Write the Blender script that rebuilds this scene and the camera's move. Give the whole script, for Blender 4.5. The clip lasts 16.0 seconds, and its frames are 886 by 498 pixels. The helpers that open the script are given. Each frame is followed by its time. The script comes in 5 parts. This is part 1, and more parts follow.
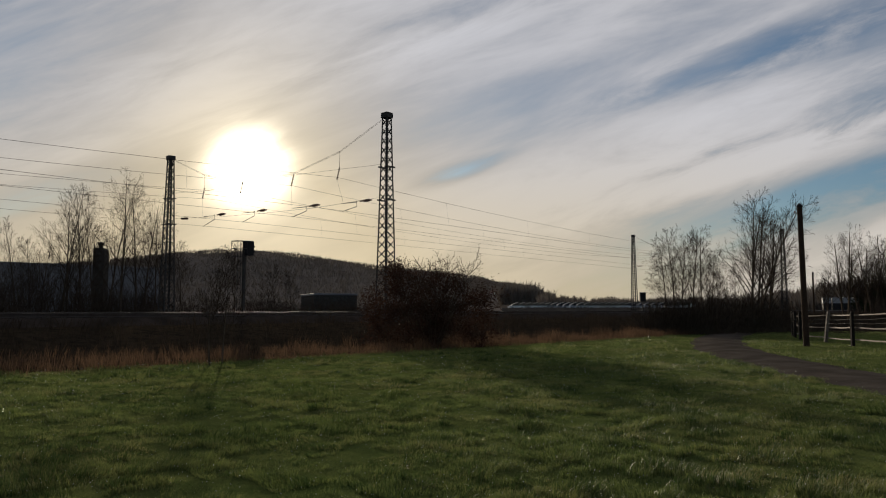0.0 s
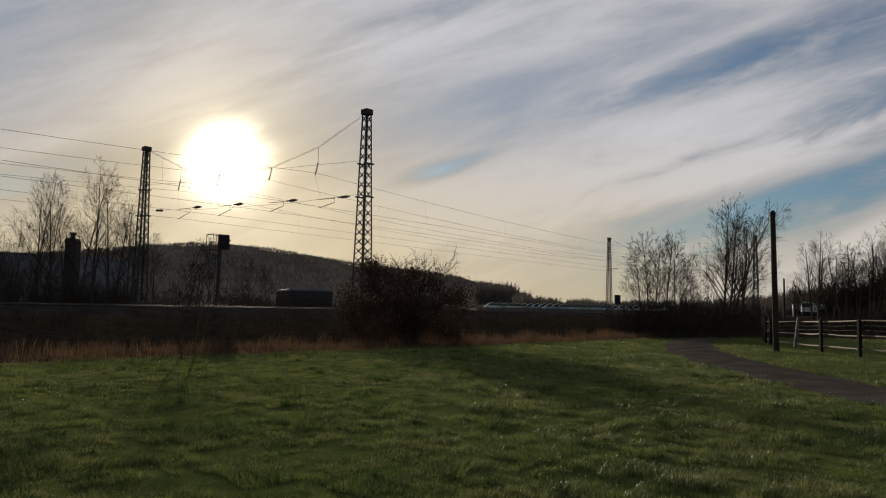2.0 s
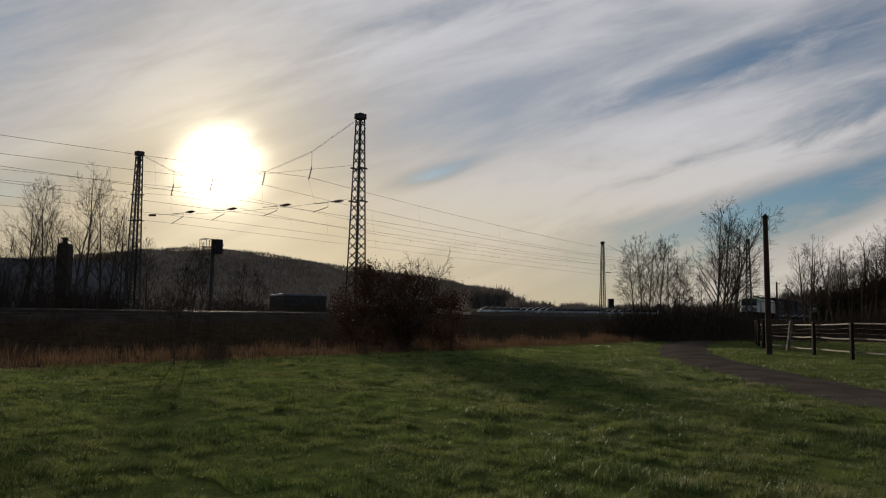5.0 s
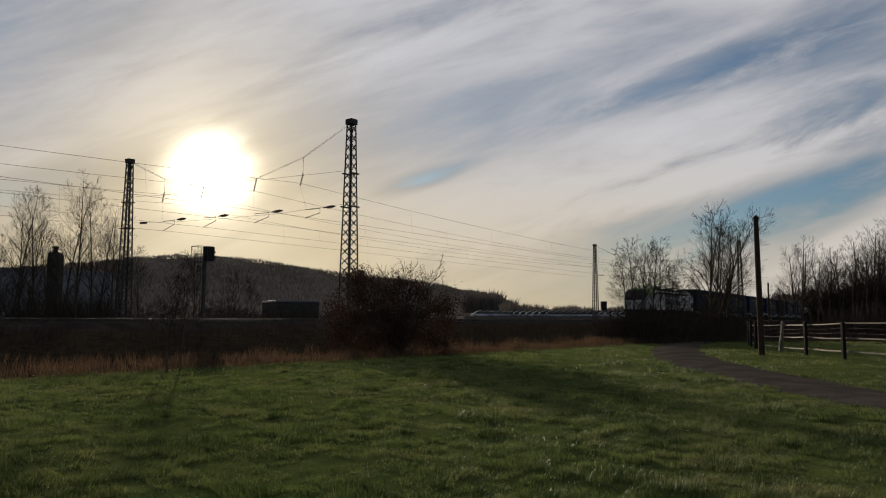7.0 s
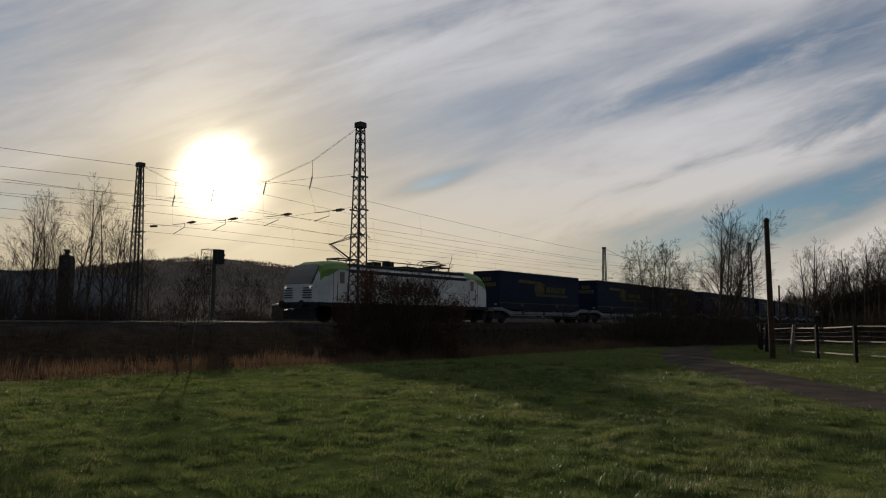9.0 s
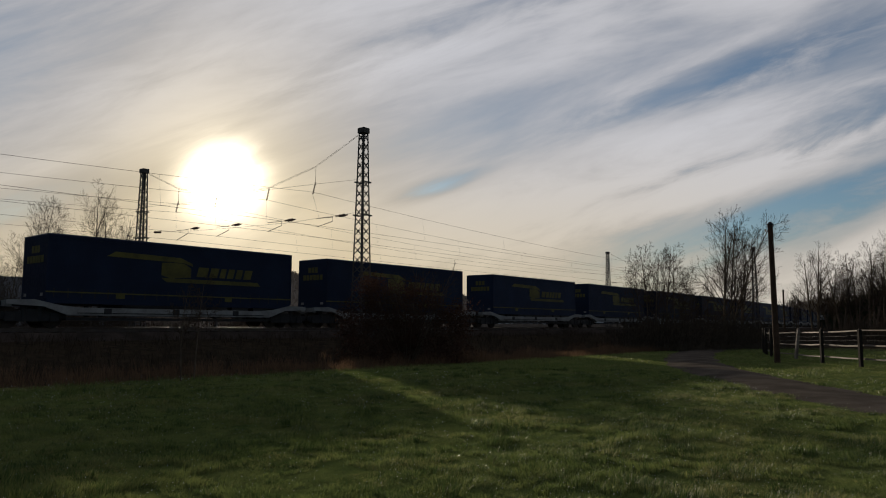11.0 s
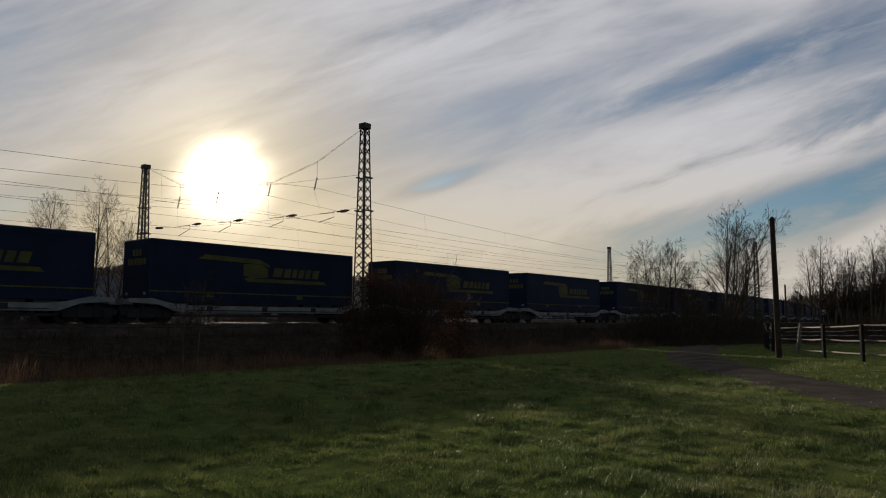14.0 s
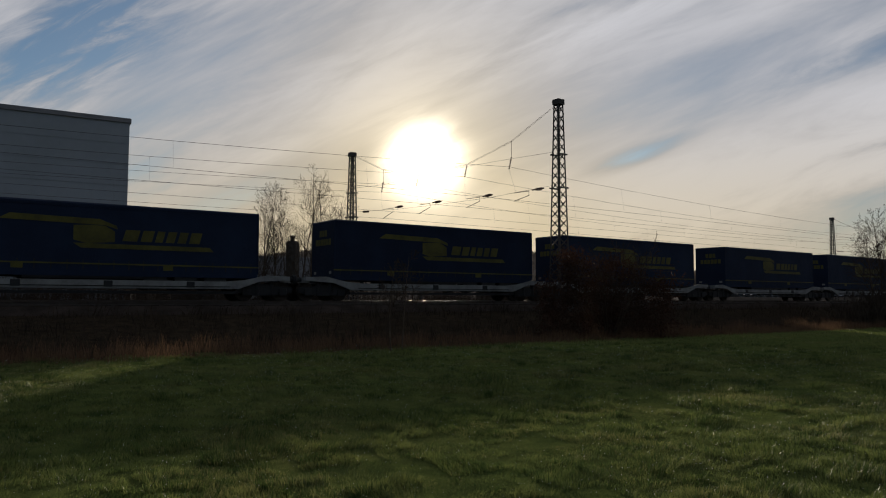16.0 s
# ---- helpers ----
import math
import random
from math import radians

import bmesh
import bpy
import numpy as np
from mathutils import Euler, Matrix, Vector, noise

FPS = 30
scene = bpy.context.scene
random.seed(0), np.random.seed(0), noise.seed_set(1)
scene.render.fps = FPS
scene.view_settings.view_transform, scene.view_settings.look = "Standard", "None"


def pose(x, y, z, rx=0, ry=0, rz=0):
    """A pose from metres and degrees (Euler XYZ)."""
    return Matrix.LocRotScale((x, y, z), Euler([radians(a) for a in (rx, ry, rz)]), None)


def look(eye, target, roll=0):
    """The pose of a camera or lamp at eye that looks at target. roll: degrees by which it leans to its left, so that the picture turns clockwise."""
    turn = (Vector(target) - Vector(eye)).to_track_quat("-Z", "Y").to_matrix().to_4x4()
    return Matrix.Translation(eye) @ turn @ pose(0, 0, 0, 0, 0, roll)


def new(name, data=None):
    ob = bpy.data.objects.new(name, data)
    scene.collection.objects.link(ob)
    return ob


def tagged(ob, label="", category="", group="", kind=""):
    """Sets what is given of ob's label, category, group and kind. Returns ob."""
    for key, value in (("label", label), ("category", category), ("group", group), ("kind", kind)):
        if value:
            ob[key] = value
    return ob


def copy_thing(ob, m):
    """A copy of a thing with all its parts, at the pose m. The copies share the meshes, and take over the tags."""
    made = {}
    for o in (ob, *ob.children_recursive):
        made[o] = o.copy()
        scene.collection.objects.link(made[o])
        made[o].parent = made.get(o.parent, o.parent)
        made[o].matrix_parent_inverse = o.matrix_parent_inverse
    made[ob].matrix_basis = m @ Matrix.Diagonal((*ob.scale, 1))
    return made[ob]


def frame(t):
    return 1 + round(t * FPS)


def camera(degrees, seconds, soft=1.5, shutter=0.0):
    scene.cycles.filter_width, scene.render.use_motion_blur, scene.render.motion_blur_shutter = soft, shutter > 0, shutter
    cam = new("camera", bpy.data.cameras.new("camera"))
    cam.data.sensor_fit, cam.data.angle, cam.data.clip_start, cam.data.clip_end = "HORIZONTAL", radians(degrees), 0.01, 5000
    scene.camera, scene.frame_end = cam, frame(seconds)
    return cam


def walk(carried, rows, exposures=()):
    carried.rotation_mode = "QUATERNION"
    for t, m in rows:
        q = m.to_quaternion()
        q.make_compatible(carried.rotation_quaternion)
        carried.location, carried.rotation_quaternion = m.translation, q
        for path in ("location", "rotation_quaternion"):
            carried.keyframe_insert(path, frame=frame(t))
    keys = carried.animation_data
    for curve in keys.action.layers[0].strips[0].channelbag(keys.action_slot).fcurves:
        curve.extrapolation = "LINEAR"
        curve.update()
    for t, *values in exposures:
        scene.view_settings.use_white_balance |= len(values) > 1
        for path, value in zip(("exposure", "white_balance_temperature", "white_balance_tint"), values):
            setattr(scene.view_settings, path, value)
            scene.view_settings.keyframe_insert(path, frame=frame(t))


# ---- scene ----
cam = camera(61.57, 16.0, soft=1.05)
EYE = 1.55
PATH = [
    (0.0, 0.0, 4.63, 0.0), (0.5, -0.75, 4.95, -0.36), (1.0, -1.32, 4.7, -0.99), (1.5, -1.65, 4.62, -1.18),
    (2.0, -1.86, 4.54, -1.18), (2.5, -1.99, 4.54, -1.41), (3.0, -2.18, 4.46, -1.42), (3.5, -2.07, 4.59, -1.33),
    (4.0, -2.14, 4.69, -1.23), (6.5, -2.74, 5.17, -0.55), (7.0, -2.85, 5.23, -0.33), (7.5, -2.67, 5.25, -0.46),
    (8.0, -2.43, 5.45, -0.39), (8.5, -2.3, 5.48, -0.4), (9.0, -2.16, 5.45, -0.35), (11.5, -1.67, 5.99, -0.07),
    (12.0, -1.42, 6.08, 0.08), (12.5, -1.44, 5.87, 0.1), (13.0, -1.56, 5.74, 0.06), (13.5, -1.73, 5.67, -0.05),
    (14.0, -1.76, 5.49, -0.13), (14.5, -1.27, 5.22, -0.14), (15.0, -0.93, 5.13, -0.11), (15.5, 0.16, 5.02, -0.15),
    (15.6, 1.6, 4.85, -0.15), (15.7, 4.45, 4.62, -0.15), (15.8, 7.4, 4.32, -0.15), (15.9, 10.3, 4.02, -0.15),
    (16.0, 13.3, 3.76, -0.14)]
walk(cam, [(t, pose(0, 0, EYE, 90 + p, r, y)) for t, y, p, r in PATH])

# ---- sun, sky and thin cloud ----
SUN_AZ, SUN_EL = -14.85, 9.9
SUN = Vector((math.sin(radians(SUN_AZ)) * math.cos(radians(SUN_EL)),
              math.cos(radians(SUN_AZ)) * math.cos(radians(SUN_EL)), math.sin(radians(SUN_EL))))
# the brightest place of the cloud before the sun
GLARE = Vector((math.sin(radians(SUN_AZ)) * math.cos(radians(10.45)), math.cos(radians(SUN_AZ)) * math.cos(radians(10.45)), math.sin(radians(10.45))))
lamp = bpy.data.lights.new("sun", "SUN")
lamp.energy, lamp.angle, lamp.color = 5.0, radians(0.6), (1.0, 0.86, 0.66)
sun = new("sun", lamp)
sun.matrix_world = look(SUN * 100, (0, 0, 0))


class Nodes:
    """Short hand for building a node tree."""

    def __init__(self, tree):
        self.tree = tree
        tree.nodes.clear()

    def add(self, kind, ins=None, operation=None, clamp=None, interpolation=None, blend=None, attribute=None):
        n = self.tree.nodes.new(kind)
        if operation is not None:
            n.operation = operation
        if clamp is not None:
            n.use_clamp = clamp
        if interpolation is not None:
            n.interpolation_type = interpolation
        if blend is not None:
            n.data_type, n.blend_type = "RGBA", blend
        if attribute is not None:
            n.attribute_name = attribute
        for k, v in (ins or {}).items():
            if isinstance(v, bpy.types.NodeSocket):
                self.tree.links.new(v, n.inputs[k])
            else:
                n.inputs[k].default_value = v
        return n

    def math(self, op, a, b=0.0, c=None, clamp=False):
        ins = {0: a, 1: b}
        if c is not None:
            ins[2] = c
        return self.add("ShaderNodeMath", operation=op, clamp=clamp, ins=ins).outputs[0]

    def vec(self, op, a, b=(0, 0, 0)):
        n = self.add("ShaderNodeVectorMath", operation=op, ins={0: a, 1: b})
        return n.outputs["Value"] if op in ("DOT_PRODUCT", "LENGTH") else n.outputs[0]

    def noise(self, vec, scale, detail=4, rough=0.55, distort=0.0):
        return self.add("ShaderNodeTexNoise", ins={"Vector": vec, "Scale": scale, "Detail": detail,
                                                   "Roughness": rough, "Distortion": distort}).outputs["Fac"]

    def span(self, v, a, b, lo=0.0, hi=1.0, smooth=True):
        return self.add("ShaderNodeMapRange", interpolation="SMOOTHSTEP" if smooth else "LINEAR",
                        ins={0: v, 1: a, 2: b, 3: lo, 4: hi}).outputs[0]

    def mix(self, f, a, b, blend="MIX"):
        n = self.add("ShaderNodeMix", blend=blend, ins={0: f})
        for i, v in ((6, a), (7, b)):
            if isinstance(v, bpy.types.NodeSocket):
                self.tree.links.new(v, n.inputs[i])
            else:
                n.inputs[i].default_value = (*v, 1) if len(v) == 3 else v
        return n.outputs[2]


def build_sky():
    world = bpy.data.worlds.new("sky")
    scene.world = world
    world.use_nodes = True
    N = Nodes(world.node_tree)
    d = N.add("ShaderNodeTexCoord").outputs["Generated"]
    xyz = N.add("ShaderNodeSeparateXYZ", ins={0: d})
    x, y, z = xyz.outputs
    depth = N.math("MAXIMUM", N.math("ABSOLUTE", y), 0.25)
    u, w = N.math("DIVIDE", x, depth), N.math("DIVIDE", z, depth)
    # clear air
    sky = N.add("ShaderNodeTexSky")
    sky.sky_type, sky.sun_disc, sky.sun_elevation, sky.sun_rotation = "NISHITA", False, radians(SUN_EL), radians(SUN_AZ)
    sky.air_density, sky.dust_density, sky.ozone_density = 1.0, 0.4, 1.5
    clear = N.mix(1.0, sky.outputs[0], (0.048, 0.057, 0.069), "MULTIPLY")
    # streaks of cirrus, drawn out along a gently rising line
    tilt = radians(19)
    along = N.math("ADD", N.math("MULTIPLY", u, math.cos(tilt)), N.math("MULTIPLY", w, math.sin(tilt)))
    across = N.math("SUBTRACT", N.math("MULTIPLY", w, math.cos(tilt)), N.math("MULTIPLY", u, math.sin(tilt)))
    flat = N.add("ShaderNodeCombineXYZ", ins={0: N.math("MULTIPLY", along, 1.0), 1: N.math("MULTIPLY", across, 5.2), 2: 0.37}).outputs[0]
    fine = N.add("ShaderNodeCombineXYZ", ins={0: N.math("MULTIPLY", along, 1.0), 1: N.math("MULTIPLY", across, 4.2), 2: 1.7}).outputs[0]
    n1 = N.noise(flat, 2.0, 6, 0.55, 0.3)
    n2 = N.noise(fine, 5.2, 8, 0.62, 0.5)
    n3 = N.noise(flat, 0.9, 2, 0.5, 0.3)
    body = N.math("ADD", N.math("MULTIPLY", n1, 0.80), N.math("ADD", N.math("MULTIPLY", n2, 0.34), N.math("MULTIPLY", n3, 0.22)))
    body = N.math("SUBTRACT", body, 0.10)

    def spot(au, aw, ru, rw):
        """How near the view is to a stretch of sky, from 1 to 0."""
        ca = au * math.cos(tilt) + aw * math.sin(tilt)
        cc = aw * math.cos(tilt) - au * math.sin(tilt)
        a = N.math("DIVIDE", N.math("SUBTRACT", along, ca), ru)
        b = N.math("DIVIDE", N.math("SUBTRACT", across, cc), rw)
        r = N.math("ADD", N.math("MULTIPLY", a, a), N.math("MULTIPLY", b, b))
        return N.math("POWER", 2.718, N.math("MULTIPLY", r, -1.0))

    for au, aw, ru, rw, gain in CLOUD_SPOTS:
        body = N.math("ADD", body, N.math("MULTIPLY", spot(au, aw, ru, rw), N.span(n2, 0.3, 0.7, gain * 0.25, gain * 1.6)))
    near_sun = N.math("POWER", N.math("MAXIMUM", N.vec("DOT_PRODUCT", d, tuple(GLARE)), 0.0), 40.0)
    cover = N.math("MULTIPLY", N.span(N.math("ADD", body, N.math("MULTIPLY", near_sun, 0.25)), 0.21, 0.65), N.span(y, -0.45, 0.15, 0.25, 1.0))
    # light in the cloud: stronger and warmer towards the sun and the horizon
    c = N.math("MAXIMUM", N.vec("DOT_PRODUCT", d, tuple(GLARE)), 0.0)
    wide, near, close, core = [N.math("POWER", c, k) for k in (6.0, 60.0, 190.0, 1500.0)]
    low = N.span(z, 0.02, 0.30, 1.0, 0.0)
    low = N.math("MULTIPLY", low, N.span(c, 0.72, 0.97, 0.55, 1.0))
    warm = N.math("ADD", N.math("MULTIPLY", near, 0.75), N.math("MULTIPLY", low, 0.9), clamp=True)
    tint = N.mix(warm, (0.86, 0.86, 0.91), (0.97, 0.80, 0.54))
    level = N.math("ADD", N.span(body, 0.26, 0.86, 0.39, 0.68), N.math("ADD", N.math("MULTIPLY", wide, 0.03), N.math("MULTIPLY", near, 0.05)))
    cloud = N.mix(1.0, tint, N.add("ShaderNodeCombineColor", ins={0: level, 1: level, 2: level}).outputs[0], "MULTIPLY")
    both = N.mix(N.math("MULTIPLY", cover, 0.95), clear, cloud)
    veil = N.mix(1.0, (1.0, 0.88, 0.66), N.add("ShaderNodeCombineColor", ins={k: N.math("ADD", N.math("MULTIPLY", close, 0.30), N.math("MULTIPLY", core, N.span(n2, 0.3, 0.7, 3.0, 7.0))) for k in range(3)}).outputs[0], "MULTIPLY")
    total = N.mix(1.0, both, veil, "ADD")
    out = N.add("ShaderNodeBackground", ins={0: total, 1: 1.0})
    N.add("ShaderNodeOutputWorld", ins={0: out.outputs[0]})


# stretches of thicker (+) and thinner (-) cloud: across, up, length, width, amount
CLOUD_SPOTS = [(0.02, 0.185, 0.07, 0.012, -0.30), (0.52, 0.150, 0.22, 0.034, -0.40), (0.44, 0.205, 0.26, 0.018, 0.26),
               (0.20, 0.165, 0.22, 0.022, 0.16), (0.36, 0.265, 0.24, 0.022, 0.14), (0.46, 0.34, 0.30, 0.035, -0.1),
               (-0.30, 0.33, 0.30, 0.05, 0.08), (-0.85, 0.40, 0.26, 0.10, -0.42), (-0.52, 0.16, 0.16, 0.020, -0.16), (-0.40, 0.10, 0.12, 0.014, -0.12), (0.52, 0.40, 0.30, 0.09, -0.10), (0.30, 0.31, 0.3, 0.03, -0.10), (0.62, 0.10, 0.15, 0.02, 0.2),
               (0.10, 0.30, 0.3, 0.02, -0.06), (-0.05, 0.36, 0.2, 0.02, 0.1), (0.05, 0.09, 0.6, 0.05, 0.1)]
build_sky()


# ---- materials ----
def material(name, colour, colour2=None, rough=0.8, metal=0.0, scale=3.0, fine=40.0, bump=0.0, through_light=0.0, spec=0.3,
             spread=0.25, per_object=0.0):
    """A surface with two scales of variation. through_light: share of light that passes (leaves, blades)."""
    m = bpy.data.materials.new(name)
    m.use_nodes = True
    N = Nodes(m.node_tree)
    geo = N.add("ShaderNodeTexCoord").outputs["Object"]
    a = N.noise(geo, scale, 4, 0.55)
    b = N.noise(geo, fine, 3, 0.6)
    colour2 = colour2 or tuple(c * 0.6 for c in colour)
    f = N.math("ADD", N.math("MULTIPLY", N.span(a, 0.3, 0.7), 0.65), N.math("MULTIPLY", N.span(b, 0.25, 0.75), 0.35), clamp=True)
    if through_light > 0:
        isl = N.add("ShaderNodeNewGeometry").outputs["Random Per Island"]
        f = N.math("ADD", N.math("MULTIPLY", f, 0.5), N.math("MULTIPLY", isl, 0.5), clamp=True)
    col = N.mix(f, colour2, colour)
    if per_object:
        r = N.add("ShaderNodeObjectInfo").outputs["Random"]
        col = N.mix(1.0, col, N.add("ShaderNodeHueSaturation", ins={"Value": N.span(r, 0, 1, 1 - per_object, 1 + per_object, False), "Color": (1, 1, 1, 1)}).outputs[0], "MULTIPLY")
    bs = N.add("ShaderNodeBsdfPrincipled", ins={"Base Color": col, "Metallic": metal, "Specular IOR Level": spec,
                                                "Roughness": N.span(b, 0.2, 0.8, max(rough - 0.12, 0.03), min(rough + 0.12, 1.0))})
    if bump:
        bp = N.add("ShaderNodeBump", ins={"Strength": bump, "Distance": 0.02, "Height": b})
        N.tree.links.new(bp.outputs[0], bs.inputs["Normal"])
    shader = bs.outputs[0]
    if through_light > 0:
        tr = N.add("ShaderNodeBsdfTranslucent", ins={"Color": col})
        shader = N.add("ShaderNodeMixShader", ins={0: through_light, 1: shader, 2: tr.outputs[0]}).outputs[0]
    N.add("ShaderNodeOutputMaterial", ins={0: shader})
    return m


def glow_material(name, colour, strength):
    m = bpy.data.materials.new(name)
    m.use_nodes = True
    N = Nodes(m.node_tree)
    e = N.add("ShaderNodeEmission", ins={0: (*colour, 1), 1: strength})
    N.add("ShaderNodeOutputMaterial", ins={0: e.outputs[0]})
    return m


def ground_material():
    """Meadow turf, dry verge and bare embankment, by the height and lie of the land."""
    m = bpy.data.materials.new("turf_and_soil")
    m.use_nodes = True
    N = Nodes(m.node_tree)
    pos = N.add("ShaderNodeTexCoord").outputs["Object"]
    zone = N.add("ShaderNodeAttribute", attribute="zone").outputs["Fac"]
    a, b, c = N.noise(pos, 0.35, 4), N.noise(pos, 2.2, 5, 0.6), N.noise(pos, 30, 4, 0.7)
    turf = N.mix(N.span(b, 0.3, 0.7), (0.040, 0.058, 0.018), (0.085, 0.105, 0.030))
    turf = N.mix(N.math("MULTIPLY", N.span(a, 0.4, 0.75), 0.5), turf, (0.110, 0.105, 0.040))
    turf = N.mix(N.math("MULTIPLY", N.span(c, 0.35, 0.75), 0.6), turf, (0.030, 0.042, 0.015))
    soil = N.mix(N.span(b, 0.3, 0.7), (0.016, 0.013, 0.010), (0.040, 0.030, 0.020))
    soil = N.mix(N.math("MULTIPLY", N.span(c, 0.4, 0.7), 0.5), soil, (0.02, 0.018, 0.012))
    edge = N.math("ADD", zone, N.math("MULTIPLY", N.math("SUBTRACT", b, 0.5), 0.5))
    col = N.mix(N.span(edge, 0.35, 0.65), turf, soil)
    bs = N.add("ShaderNodeBsdfPrincipled", ins={"Base Color": col, "Roughness": 0.95, "Specular IOR Level": 0.0})
    bp = N.add("ShaderNodeBump", ins={"Strength": 0.7, "Distance": 0.05, "Height": c})
    N.tree.links.new(bp.outputs[0], bs.inputs["Normal"])
    N.add("ShaderNodeOutputMaterial", ins={0: bs.outputs[0]})
    return m


def grass_material():
    """Wet blades: fresh green with olive and straw-coloured patches, glossy and letting light through."""
    m = bpy.data.materials.new("meadow_grass")
    m.use_nodes = True
    N = Nodes(m.node_tree)
    pos = N.add("ShaderNodeTexCoord").outputs["Object"]
    isl = N.add("ShaderNodeNewGeometry").outputs["Random Per Island"]
    a, b, c = N.noise(pos, 0.45, 4, 0.6), N.noise(pos, 2.6, 4, 0.6), N.noise(pos, 7.0, 3, 0.6)
    f = N.math("ADD", N.math("MULTIPLY", N.span(b, 0.3, 0.7), 0.5), N.math("MULTIPLY", isl, 0.5), clamp=True)
    col = N.mix(f, (0.039, 0.063, 0.021), (0.144, 0.176, 0.049))
    dry = N.math("ADD", N.span(a, 0.42, 0.68, 0.0, 0.38), N.span(c, 0.56, 0.74, 0.0, 0.45), clamp=True)
    col = N.mix(N.math("MULTIPLY", dry, N.span(isl, 0.1, 0.7)), col, (0.235, 0.180, 0.090))
    bs = N.add("ShaderNodeBsdfPrincipled", ins={"Base Color": col, "Roughness": N.span(isl, 0.0, 1.0, 0.42, 0.62), "Specular IOR Level": 0.13})
    tr = N.add("ShaderNodeBsdfTranslucent", ins={"Color": col})
    mix = N.add("ShaderNodeMixShader", ins={0: 0.46, 1: bs.outputs[0], 2: tr.outputs[0]})
    N.add("ShaderNodeOutputMaterial", ins={0: mix.outputs[0]})
    return m


